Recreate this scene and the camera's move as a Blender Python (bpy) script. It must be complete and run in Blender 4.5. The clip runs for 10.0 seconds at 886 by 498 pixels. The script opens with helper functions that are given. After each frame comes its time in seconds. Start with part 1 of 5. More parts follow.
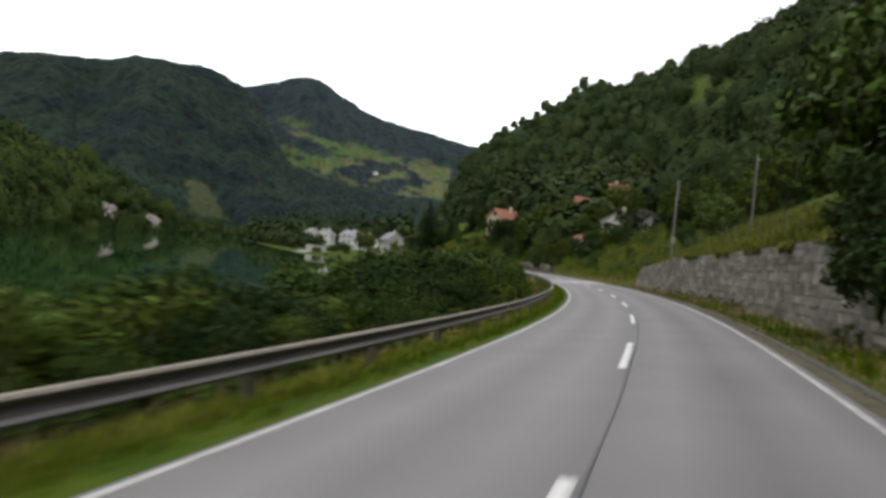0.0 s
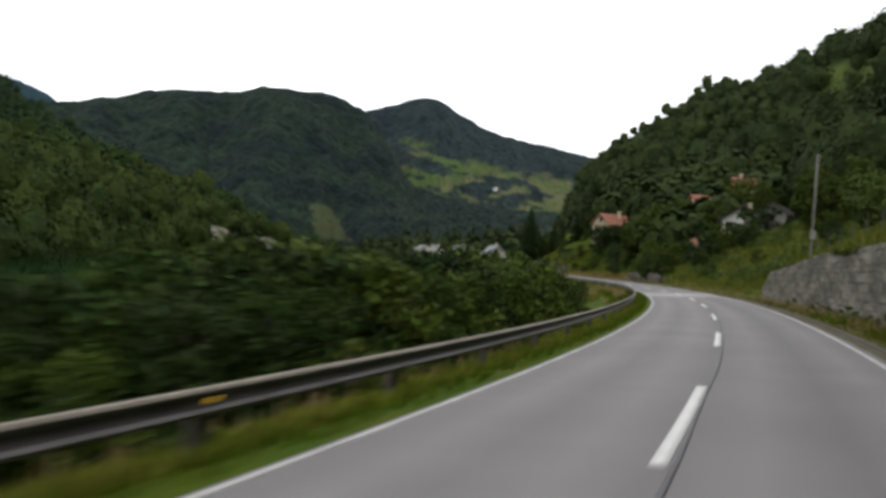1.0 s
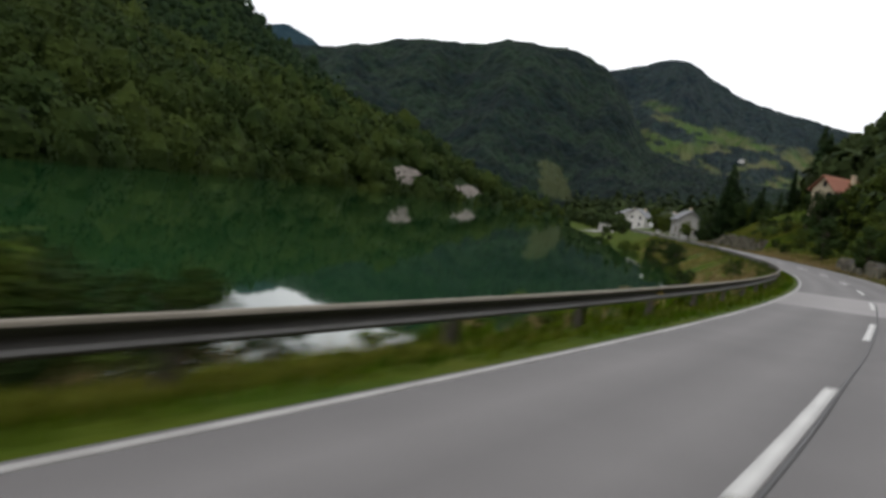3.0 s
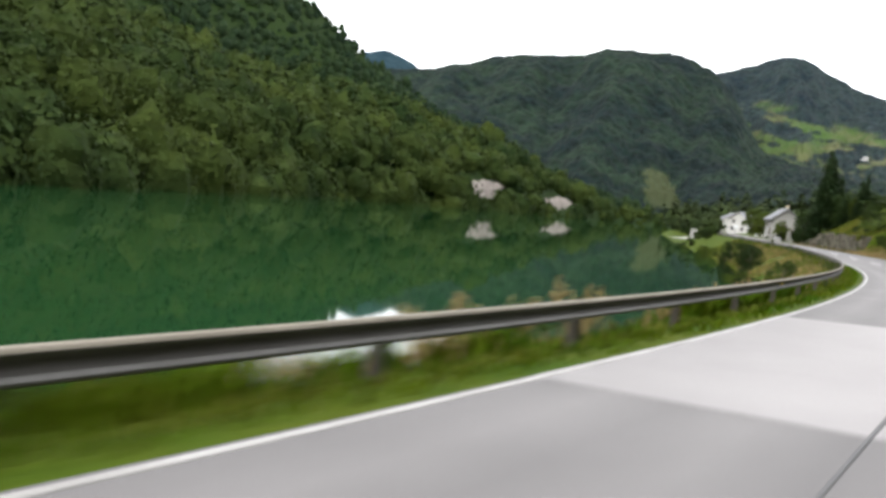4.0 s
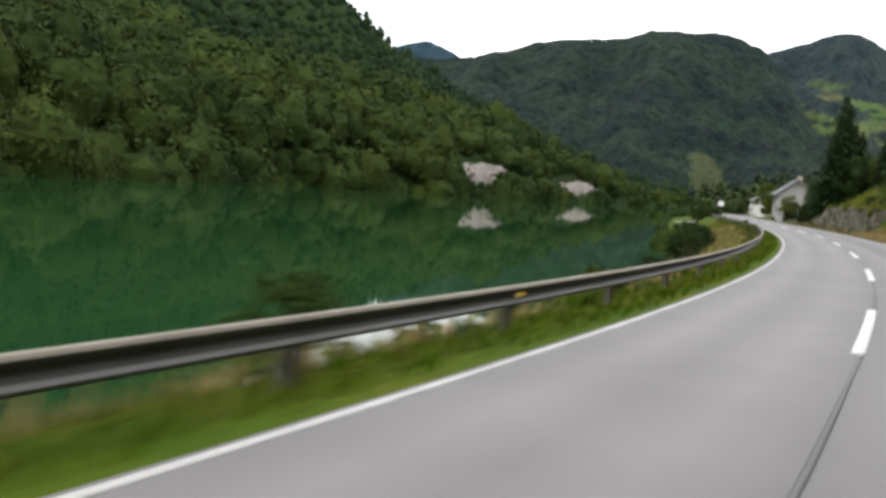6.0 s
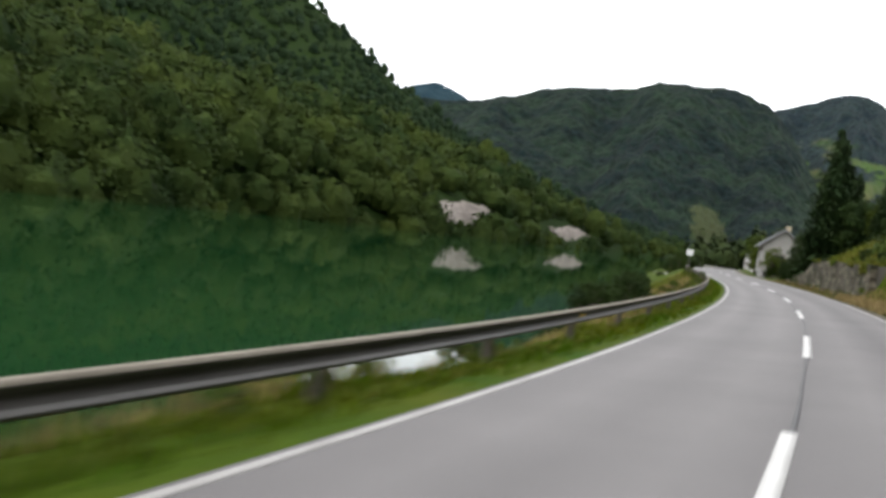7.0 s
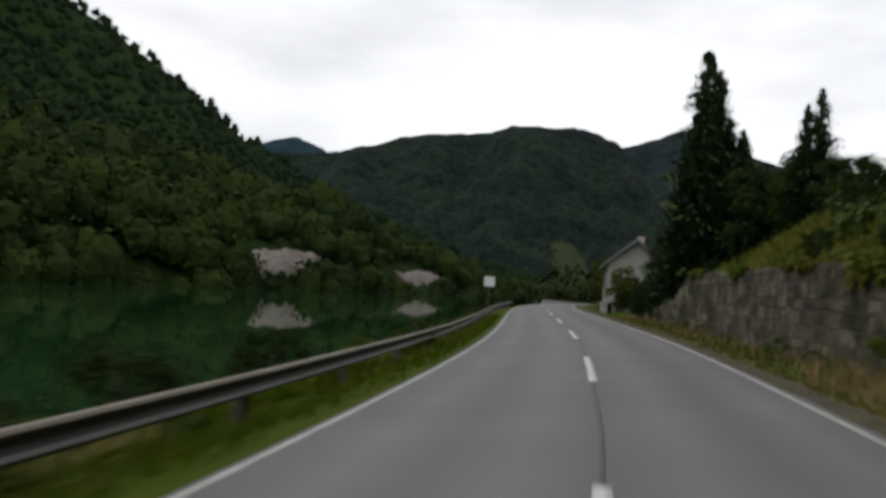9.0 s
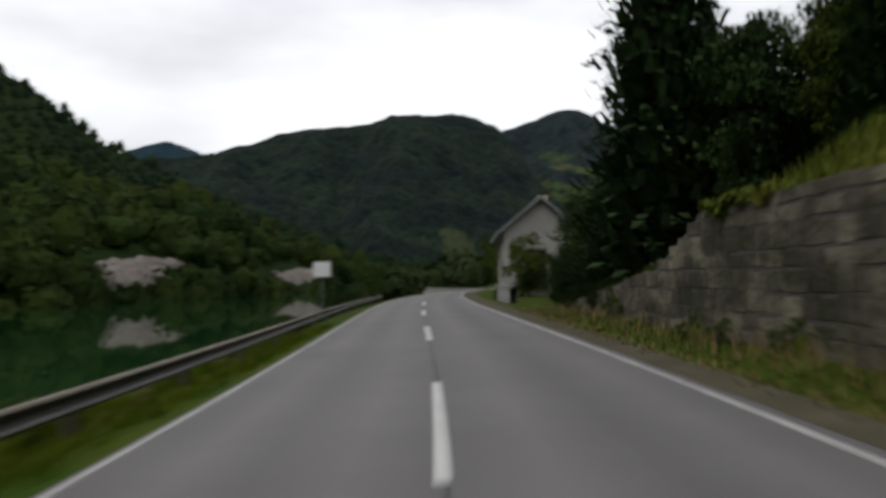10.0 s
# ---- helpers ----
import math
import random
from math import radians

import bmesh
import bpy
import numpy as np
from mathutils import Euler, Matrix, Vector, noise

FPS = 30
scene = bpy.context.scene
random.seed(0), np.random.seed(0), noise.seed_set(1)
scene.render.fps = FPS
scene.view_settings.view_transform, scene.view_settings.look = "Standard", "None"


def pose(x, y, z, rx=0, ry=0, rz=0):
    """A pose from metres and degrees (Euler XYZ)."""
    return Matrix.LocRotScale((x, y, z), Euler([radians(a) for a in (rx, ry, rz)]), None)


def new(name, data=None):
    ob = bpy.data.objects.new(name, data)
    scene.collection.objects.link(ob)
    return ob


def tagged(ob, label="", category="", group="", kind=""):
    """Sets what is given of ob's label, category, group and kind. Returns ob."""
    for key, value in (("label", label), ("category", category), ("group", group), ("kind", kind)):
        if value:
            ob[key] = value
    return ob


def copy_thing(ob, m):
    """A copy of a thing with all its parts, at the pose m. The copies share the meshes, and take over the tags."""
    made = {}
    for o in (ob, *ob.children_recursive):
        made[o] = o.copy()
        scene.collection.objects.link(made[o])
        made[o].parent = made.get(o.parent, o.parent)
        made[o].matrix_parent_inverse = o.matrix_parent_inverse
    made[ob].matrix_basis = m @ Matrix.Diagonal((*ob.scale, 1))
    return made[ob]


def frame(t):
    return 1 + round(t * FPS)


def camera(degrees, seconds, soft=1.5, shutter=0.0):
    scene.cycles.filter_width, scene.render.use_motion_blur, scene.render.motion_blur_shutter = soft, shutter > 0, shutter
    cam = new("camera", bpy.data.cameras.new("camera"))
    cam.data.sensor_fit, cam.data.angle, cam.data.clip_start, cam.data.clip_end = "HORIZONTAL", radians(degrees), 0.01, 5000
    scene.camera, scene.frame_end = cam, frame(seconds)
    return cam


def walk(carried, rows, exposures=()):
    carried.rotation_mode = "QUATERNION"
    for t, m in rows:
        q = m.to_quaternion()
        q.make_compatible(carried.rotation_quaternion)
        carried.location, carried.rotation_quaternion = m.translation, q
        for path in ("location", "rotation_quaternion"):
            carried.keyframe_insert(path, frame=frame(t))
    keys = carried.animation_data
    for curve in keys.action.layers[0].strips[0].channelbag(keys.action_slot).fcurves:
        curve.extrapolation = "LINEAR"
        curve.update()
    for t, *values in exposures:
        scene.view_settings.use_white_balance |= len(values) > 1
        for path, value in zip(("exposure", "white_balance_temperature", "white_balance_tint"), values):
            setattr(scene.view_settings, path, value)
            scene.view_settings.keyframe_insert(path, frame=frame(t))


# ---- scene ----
cam = camera(56.5, 10.0, soft=3.4, shutter=0.5)
PATH = [
    (0.0, 0.480, -0.331, 1.433, 90.37, -5.98, -9.95),
    (0.5, 4.506, 7.880, 1.388, 89.61, -6.16, -6.94),
    (1.0, 8.438, 16.265, 1.411, 90.73, -4.20, -1.28),
    (1.5, 12.042, 24.907, 1.382, 90.70, -7.47, 0.16),
    (2.0, 15.540, 33.810, 1.384, 89.31, -6.01, 7.84),
    (2.2, 16.875, 37.371, 1.386, 88.13, -6.41, 11.29),
    (3.3, 23.319, 57.081, 1.339, 85.87, -10.14, 15.25),
    (3.5, 24.344, 60.674, 1.338, 85.87, -10.32, 15.78),
    (4.0, 26.897, 69.358, 1.369, 86.13, -6.92, 22.41),
    (4.5, 28.953, 78.205, 1.382, 86.22, -4.90, 21.95),
    (5.0, 30.818, 87.309, 1.400, 87.59, -5.42, 22.63),
    (5.2, 31.454, 91.004, 1.398, 85.67, -5.04, 22.74),
    (6.3, 33.818, 111.017, 1.380, 85.48, -5.22, 26.91),
    (6.5, 34.075, 114.736, 1.378, 86.29, -5.04, 27.22),
    (7.0, 34.450, 124.411, 1.362, 87.97, -8.33, 26.10),
    (7.5, 34.452, 133.674, 1.347, 87.78, -8.06, 24.53),
    (8.0, 34.100, 143.449, 1.330, 91.99, -3.01, 21.30),
    (8.5, 33.479, 152.760, 1.321, 94.38, -3.50, 18.23),
    (9.0, 32.628, 162.086, 1.314, 92.48, -4.10, 17.16),
    (9.5, 31.582, 171.624, 1.316, 91.83, -1.81, 16.06),
    (10.0, 30.146, 181.695, 1.255, 92.12, 0.89, 9.70),
]
walk(cam, [(t, pose(x, y, z, rx, ry, rz)) for t, x, y, z, rx, ry, rz in PATH],
     exposures=[(0.0, -0.25), (1.0, -0.4), (2.0, -0.82), (3.3, -0.5), (4.0, 0.55), (4.5, 0.7), (5.2, 0.5), (6.5, 0.25), (7.5, -0.08), (8.0, -0.45), (8.5, -0.88), (9.2, -1.2), (9.5, -1.28), (10.0, -1.15)])

# ---- light: a bright overcast afternoon ----
SUN_EL, SUN_AZ = radians(48), radians(200)
world = bpy.data.worlds.new("overcast_sky")
scene.world = world
world.use_nodes = True
wn, wl = world.node_tree.nodes, world.node_tree.links
wn.clear()
w_out, w_bg = wn.new("ShaderNodeOutputWorld"), wn.new("ShaderNodeBackground")
w_sky, w_mix = wn.new("ShaderNodeTexSky"), wn.new("ShaderNodeMix")
w_noise, w_ramp, w_co, w_map = wn.new("ShaderNodeTexNoise"), wn.new("ShaderNodeValToRGB"), wn.new("ShaderNodeTexCoord"), wn.new("ShaderNodeMapping")
w_sky.sky_type, w_sky.sun_disc, w_sky.sun_elevation, w_sky.sun_rotation = "NISHITA", False, SUN_EL, SUN_AZ
w_sky.dust_density, w_sky.air_density = 3.0, 1.0
w_mix.data_type = "RGBA"
w_mix.inputs["Factor"].default_value = 0.86
w_map.inputs["Scale"].default_value = (1.0, 1.0, 3.2)
w_noise.inputs["Scale"].default_value = 1.7
w_noise.inputs["Detail"].default_value = 5.0
w_ramp.color_ramp.elements[0].position, w_ramp.color_ramp.elements[1].position = 0.35, 0.60
w_ramp.color_ramp.elements[0].color = (17.0, 17.3, 19.0, 1)
w_ramp.color_ramp.elements[1].color = (29.0, 29.3, 30.0, 1)
wl.new(w_co.outputs["Generated"], w_map.inputs["Vector"])
wl.new(w_map.outputs["Vector"], w_noise.inputs["Vector"])
wl.new(w_noise.outputs["Fac"], w_ramp.inputs["Fac"])
wl.new(w_sky.outputs["Color"], w_mix.inputs["A"])
wl.new(w_ramp.outputs["Color"], w_mix.inputs["B"])
wl.new(w_mix.outputs["Result"], w_bg.inputs["Color"])
w_bg.inputs["Strength"].default_value = 0.09
wl.new(w_bg.outputs["Background"], w_out.inputs["Surface"])
sun = new("sun", bpy.data.lights.new("sun", "SUN"))
sun.data.energy, sun.data.angle, sun.data.color = 0.5, radians(20), (1.0, 0.96, 0.9)
sun.matrix_world = Matrix.Translation((0, 0, 80)) @ Euler((radians(90) - SUN_EL, 0, -SUN_AZ + math.pi)).to_matrix().to_4x4()

# ---- materials ----
MATS = {}


def material(name, base, rough=0.8, second=None, scale=4.0, contrast=0.5, bump=0.0, bump_scale=30.0, island=0.0, per_object=0.0,
             metal=0.0, fine=0.0, specular=0.4, stretch=(1, 1, 1), moss=None):
    """A two-scale procedural surface: base and second colour mixed by a large noise, a fine grain, an optional random shade per piece."""
    if name in MATS:
        return MATS[name]
    m = bpy.data.materials.new(name)
    m.use_nodes = True
    n, l = m.node_tree.nodes, m.node_tree.links
    bs = n["Principled BSDF"]
    bs.inputs["Roughness"].default_value = rough
    bs.inputs["Metallic"].default_value = metal
    bs.inputs["Specular IOR Level"].default_value = specular
    co, mp = n.new("ShaderNodeTexCoord"), n.new("ShaderNodeMapping")
    geo = n.new("ShaderNodeNewGeometry")
    mp.inputs["Scale"].default_value = stretch
    l.new(geo.outputs["Position"], mp.inputs["Vector"])
    no = n.new("ShaderNodeTexNoise")
    no.inputs["Scale"].default_value, no.inputs["Detail"].default_value, no.inputs["Roughness"].default_value = scale, 6.0, 0.62
    l.new(mp.outputs["Vector"], no.inputs["Vector"])
    rm = n.new("ShaderNodeMapRange")
    rm.inputs["From Min"].default_value, rm.inputs["From Max"].default_value = 0.5 - contrast / 2, 0.5 + contrast / 2
    l.new(no.outputs["Fac"], rm.inputs["Value"])
    mx = n.new("ShaderNodeMix")
    mx.data_type = "RGBA"
    mx.inputs["A"].default_value, mx.inputs["B"].default_value = (*base, 1), (*(second or base), 1)
    l.new(rm.outputs["Result"], mx.inputs["Factor"])
    colour = mx.outputs["Result"]
    hsv = n.new("ShaderNodeHueSaturation")
    l.new(colour, hsv.inputs["Color"])
    fi = n.new("ShaderNodeTexNoise")
    fi.inputs["Scale"].default_value, fi.inputs["Detail"].default_value = bump_scale, 4.0
    l.new(mp.outputs["Vector"], fi.inputs["Vector"])
    ma = n.new("ShaderNodeMath")
    ma.operation = "MULTIPLY_ADD"
    ma.inputs[1].default_value, ma.inputs[2].default_value = 2 * fine, 1 - fine
    l.new(fi.outputs["Fac"], ma.inputs[0])
    value = ma.outputs["Value"]
    if island or per_object:
        if island:
            rnd = geo.outputs["Random Per Island"]
        else:
            rnd = n.new("ShaderNodeObjectInfo").outputs["Random"]
        a = max(island, per_object)
        mr = n.new("ShaderNodeMapRange")
        mr.inputs["To Min"].default_value, mr.inputs["To Max"].default_value = 1 - a, 1 + a
        l.new(rnd, mr.inputs["Value"])
        mm = n.new("ShaderNodeMath")
        mm.operation = "MULTIPLY"
        l.new(value, mm.inputs[0])
        l.new(mr.outputs["Result"], mm.inputs[1])
        value = mm.outputs["Value"]
        mh = n.new("ShaderNodeMapRange")
        mh.inputs["To Min"].default_value, mh.inputs["To Max"].default_value = 0.5 - 0.05 * a, 0.5 + 0.03 * a
        l.new(rnd, mh.inputs["Value"])
        l.new(mh.outputs["Result"], hsv.inputs["Hue"])
    l.new(value, hsv.inputs["Value"])
    colour = hsv.outputs["Color"]
    if moss:
        mo, mr, mc = n.new("ShaderNodeTexNoise"), n.new("ShaderNodeMapRange"), n.new("ShaderNodeMix")
        mo.inputs["Scale"].default_value, mo.inputs["Detail"].default_value, mo.inputs["Roughness"].default_value = moss[1], 7.0, 0.68
        mr.inputs["From Min"].default_value, mr.inputs["From Max"].default_value, mr.inputs["To Max"].default_value = 0.47, 0.60, moss[2]
        mc.data_type = "RGBA"
        mc.inputs["B"].default_value = (*moss[0], 1)
        l.new(mp.outputs["Vector"], mo.inputs["Vector"])
        l.new(mo.outputs["Fac"], mr.inputs["Value"])
        l.new(mr.outputs["Result"], mc.inputs["Factor"])
        l.new(colour, mc.inputs["A"])
        colour = mc.outputs["Result"]
    l.new(colour, bs.inputs["Base Color"])
    if bump:
        bp = n.new("ShaderNodeBump")
        bp.inputs["Strength"].default_value, bp.inputs["Distance"].default_value = 1.0, bump
        l.new(fi.outputs["Fac"], bp.inputs["Height"])
        l.new(bp.outputs["Normal"], bs.inputs["Normal"])
    MATS[name] = m
    return m


M_LEAF = material("leaf_green", (0.036, 0.058, 0.010), 0.8, (0.074, 0.098, 0.016), 0.12, 0.4, island=0.4, specular=0.06)
M_SHRUB = material("shrub_green", (0.020, 0.039, 0.008), 0.8, (0.042, 0.068, 0.012), 0.25, 0.4, island=0.45, specular=0.06)
M_SHRUB_L = material("shrub_light_green", (0.036, 0.062, 0.008), 0.75, (0.075, 0.100, 0.015), 0.3, 0.4, island=0.45, specular=0.06)
M_SHRUB_D = material("shrub_dark_green", (0.013, 0.026, 0.007), 0.75, (0.027, 0.045, 0.011), 0.2, 0.4, island=0.4, specular=0.05)
M_LEAF_L = material("leaf_light_green", (0.039, 0.070, 0.010), 0.6, (0.076, 0.106, 0.020), 0.3, 0.4, island=0.4, specular=0.08)
M_LEAF_D = material("leaf_dark_green", (0.024, 0.046, 0.013), 0.65, (0.046, 0.074, 0.018), 0.1, 0.4, island=0.35, specular=0.06)
M_NEEDLE = material("needle_green", (0.027, 0.050, 0.022), 0.8, (0.050, 0.080, 0.030), 0.4, 0.4, island=0.4, specular=0.05)
M_FOREST = material("forest_green", (0.019, 0.033, 0.0125), 0.85, (0.045, 0.061, 0.0185), 0.05, 0.34, island=0.10, specular=0.05)
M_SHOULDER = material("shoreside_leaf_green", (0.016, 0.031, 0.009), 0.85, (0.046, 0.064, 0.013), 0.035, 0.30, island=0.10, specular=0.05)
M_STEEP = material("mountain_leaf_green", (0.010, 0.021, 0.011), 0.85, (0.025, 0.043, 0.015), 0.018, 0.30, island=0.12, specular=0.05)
# blue of the distant haze is mixed into this forest's base colours
M_FAR = material("far_forest_haze_blue", (0.014, 0.030, 0.040), 0.95, (0.024, 0.046, 0.055), 0.006, 0.3, fine=0.4, bump_scale=0.08, specular=0.03)
M_BARK = material("bark", (0.05, 0.038, 0.028), 0.9, (0.10, 0.08, 0.06), 6.0, 0.5, bump=0.02, bump_scale=24, fine=0.3)
M_GRASS = material("grass_soil", (0.026, 0.060, 0.003), 0.9, (0.066, 0.078, 0.007), 0.5, 0.4, bump=0.05, bump_scale=7, fine=0.35, specular=0.05)
M_BLADE = material("grass_blade", (0.030, 0.080, 0.002), 0.75, (0.095, 0.118, 0.005), 0.35, 0.35, island=0.4, specular=0.06)
M_BANK = material("bank_grass_blade", (0.062, 0.100, 0.008), 0.7, (0.150, 0.140, 0.022), 0.3, 0.35, island=0.35, specular=0.1)
M_STRAW = material("straw_grass_blade", (0.090, 0.128, 0.010), 0.75, (0.180, 0.170, 0.028), 0.5, 0.35, island=0.35, specular=0.06)
M_DULL = material("dull_grass_blade", (0.044, 0.060, 0.010), 0.75, (0.090, 0.084, 0.026), 0.4, 0.35, island=0.4, specular=0.06)
M_DRY = material("dry_grass", (0.204, 0.145, 0.060), 0.8, (0.289, 0.221, 0.102), 0.6, 0.4, island=0.35, specular=0.1)
M_ASPHALT = material("asphalt", (0.126, 0.119, 0.115), 0.75, (0.163, 0.154, 0.149), 0.35, 0.5, bump=0.004, bump_scale=90, fine=0.16, specular=0.35)
M_PATCH = material("pale_asphalt", (0.268, 0.253, 0.247), 0.8, (0.312, 0.296, 0.288), 0.6, 0.5, bump=0.004, bump_scale=90, fine=0.10, specular=0.3)
M_DIRT = material("gravelly_dirt", (0.062, 0.056, 0.033), 0.95, (0.108, 0.094, 0.062), 1.3, 0.45, bump=0.015, bump_scale=40, fine=0.4, specular=0.1)
M_SEAM = material("bitumen_seam", (0.035, 0.034, 0.034), 0.55, (0.07, 0.068, 0.066), 2.0, 0.5, fine=0.3, bump_scale=60)
M_PAINT = material("road_paint", (0.62, 0.61, 0.58), 0.6, (0.47, 0.46, 0.44), 1.6, 0.5, fine=0.2, bump_scale=45, bump=0.002)
M_PAINT_OLD = material("worn_road_paint", (0.42, 0.41, 0.385), 0.6, (0.23, 0.22, 0.205), 1.6, 0.5, fine=0.2, bump_scale=45, bump=0.002)
STONE_LOOK = dict(bump=0.03, bump_scale=9, fine=0.45, specular=0.2, stretch=(0.8, 0.8, 1.3), moss=((0.034, 0.040, 0.018), 0.8, 0.8))
M_STONE = material("wall_stone", (0.062, 0.055, 0.039), 0.9, (0.200, 0.174, 0.130), 1.3, 0.35, per_object=0.42, **STONE_LOOK)
M_STONE_REST = material("wall_stone_pieces", (0.062, 0.055, 0.039), 0.9, (0.200, 0.174, 0.130), 1.3, 0.35, island=0.42, **STONE_LOOK)
PALE_LOOK = dict(bump=0.012, bump_scale=9, fine=0.35, specular=0.2, stretch=(0.5, 0.5, 2.0), moss=((0.058, 0.056, 0.032), 0.6, 0.6))
M_PALE = material("pale_wall_stone", (0.125, 0.113, 0.092), 0.9, (0.285, 0.260, 0.220), 1.6, 0.45, per_object=0.30, **PALE_LOOK)
M_PALE_REST = material("pale_wall_stone_pieces", (0.125, 0.113, 0.092), 0.9, (0.285, 0.260, 0.220), 1.6, 0.45, island=0.30, **PALE_LOOK)
M_MORTAR = material("mortar", (0.050, 0.046, 0.036), 0.95, (0.095, 0.086, 0.070), 1.4, 0.5, bump=0.02, bump_scale=20, fine=0.3)
M_CONC = material("concrete", (0.216, 0.208, 0.196), 0.9, (0.288, 0.280, 0.264), 0.8, 0.5, bump=0.01, bump_scale=18, fine=0.25)
# barrier steel: shade of the face and light on the folds put in colour
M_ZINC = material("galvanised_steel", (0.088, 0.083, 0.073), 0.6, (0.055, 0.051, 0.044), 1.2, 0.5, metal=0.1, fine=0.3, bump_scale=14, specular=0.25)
# upper fold: beige dust, made paler for the sky light it catches
M_DUST_LIT = material("dusty_lit_steel_edge", (0.25, 0.222, 0.175), 0.8, (0.17, 0.148, 0.115), 1.5, 0.5, fine=0.3, bump_scale=18)
M_FOLD_LIT = material("lit_grey_steel_fold", (0.16, 0.155, 0.145), 0.6, (0.11, 0.104, 0.095), 1.4, 0.5, metal=0.1, fine=0.3, bump_scale=16)
M_RUST = material("weathered_steel", (0.075, 0.066, 0.056), 0.7, (0.12, 0.102, 0.084), 2.0, 0.5, metal=0.2, fine=0.3, bump_scale=20)
M_YELLOW = material("yellow_reflector", (0.75, 0.48, 0.03), 0.4)
M_PLASTER = material("white_plaster", (0.629, 0.612, 0.578), 0.9, (0.527, 0.510, 0.476), 0.5, 0.5, fine=0.12, bump_scale=12)
M_GREY = material("greyed_plaster", (0.440, 0.425, 0.395), 0.9, (0.340, 0.325, 0.300), 0.5, 0.5, fine=0.15, bump_scale=12)
M_CREAM = material("cream_plaster", (0.561, 0.476, 0.340), 0.9, (0.493, 0.408, 0.289), 0.5, 0.5, fine=0.12, bump_scale=12)
M_TILE = material("red_roof_tile", (0.270, 0.105, 0.065), 0.85, (0.345, 0.165, 0.112), 0.7, 0.5, fine=0.3, bump_scale=8, bump=0.03)
M_SLATE = material("grey_roof", (0.20, 0.20, 0.21), 0.8, (0.28, 0.28, 0.29), 0.7, 0.5, fine=0.25, bump_scale=8, bump=0.03)
M_ROOF_D = material("dark_weathered_roof", (0.060, 0.055, 0.050), 0.9, (0.100, 0.090, 0.080), 0.7, 0.5, fine=0.25, bump_scale=8, bump=0.03)
M_WOOD = material("dark_wood", (0.09, 0.055, 0.03), 0.8, (0.14, 0.09, 0.05), 2.0, 0.5, fine=0.3, stretch=(1, 1, 0.2))
M_POLE = material("grey_pole_wood", (0.12, 0.11, 0.10), 0.85, (0.17, 0.16, 0.145), 1.5, 0.5, fine=0.3, stretch=(4, 4, 0.3))
M_GLASS = material("window_glass", (0.02, 0.025, 0.03), 0.08, specular=0.6)
M_SIGN = material("white_sign_face", (0.80, 0.80, 0.80), 0.45)
M_ROCK = material("pale_rock", (0.20, 0.172, 0.150), 0.95, (0.34, 0.30, 0.265), 0.16, 0.4, bump=0.3, bump_scale=0.8, fine=0.3, specular=0.1)
M_WIRE = material("fence_wire", (0.11, 0.12, 0.12), 0.7, (0.15, 0.15, 0.14), 3.0, 0.5, metal=0.3)

# ---- the road's line in plan: metres along it (s) and to its right (d) ----
S_MIN, S_MAX = -40.0, 340.0
S_KNOT = [-40, -10, 10, 30, 50, 70, 90, 110, 130, 150, 170, 190, 210, 230, 250, 270, 340]
BEND = [-0.143, -0.143, -0.218, -0.342, -0.274, -0.273, -0.385, -0.417, -0.471, -0.272, -0.323, -0.347, -0.005, 0.186, 0.387, 0.5, 0.5]
BANK_S, BANK = [40, 100, 140, 180, 220], [0.0805, 0.0612, 0.0717, 0.0467, 0.0565]
RS = np.arange(S_MIN, S_MAX + 0.5, 1.0)
_k = np.interp(RS, S_KNOT, BEND) / 100
_i0 = int(np.argmin(abs(RS)))
R_TH = np.cumsum(_k)
R_TH = R_TH - R_TH[_i0] + 0.4589
R_X, R_Y = np.cumsum(np.sin(R_TH)), np.cumsum(np.cos(R_TH))
R_X, R_Y = R_X - R_X[_i0], R_Y - R_Y[_i0]
LANE, LAKE = 2.61, -3.2
NARROW_S, NARROW = [192, 212, 245], [0.0, 0.16, 0.40]   # the verge creeps over the inner edge


def rp(s, d, z=0.0):
    """World places, rows of x y z, for road places; z is above the banked road plane."""
    s, d, z = np.broadcast_arrays(np.asarray(s, float), np.asarray(d, float), np.asarray(z, float))
    th = np.interp(s, RS, R_TH)
    x = np.interp(s, RS, R_X) + d * np.cos(th)
    y = np.interp(s, RS, R_Y) - d * np.sin(th)
    return np.stack([x, y, z + np.interp(s, BANK_S, BANK) * np.clip(d, -4, 4)], -1)


def heading(s):
    return float(np.interp(s, RS, R_TH))


def road_sd(x, y):
    """Road places of world places (arrays)."""
    x, y = np.asarray(x, float), np.asarray(y, float)
    best, bd = np.zeros(x.shape, int), np.full(x.shape, 1e18)
    for i in range(0, len(RS), 2):
        q = (x - R_X[i]) ** 2 + (y - R_Y[i]) ** 2
        m = q < bd
        best[m], bd[m] = i, q[m]
    th = R_TH[best]
    dx, dy = x - R_X[best], y - R_Y[best]
    return RS[best] + dx * np.sin(th) + dy * np.cos(th), dx * np.cos(th) - dy * np.sin(th)


# ---- mesh helpers ----
def mesh_of(name, verts, faces, mat, smooth=False):
    me = bpy.data.meshes.new(name)
    me.from_pydata([tuple(v) for v in np.asarray(verts, float)], [], [tuple(int(i) for i in f) for f in faces])
    me.materials.append(mat)
    if smooth:
        me.polygons.foreach_set("use_smooth", np.ones(len(me.polygons), bool))
    me.update()
    return me


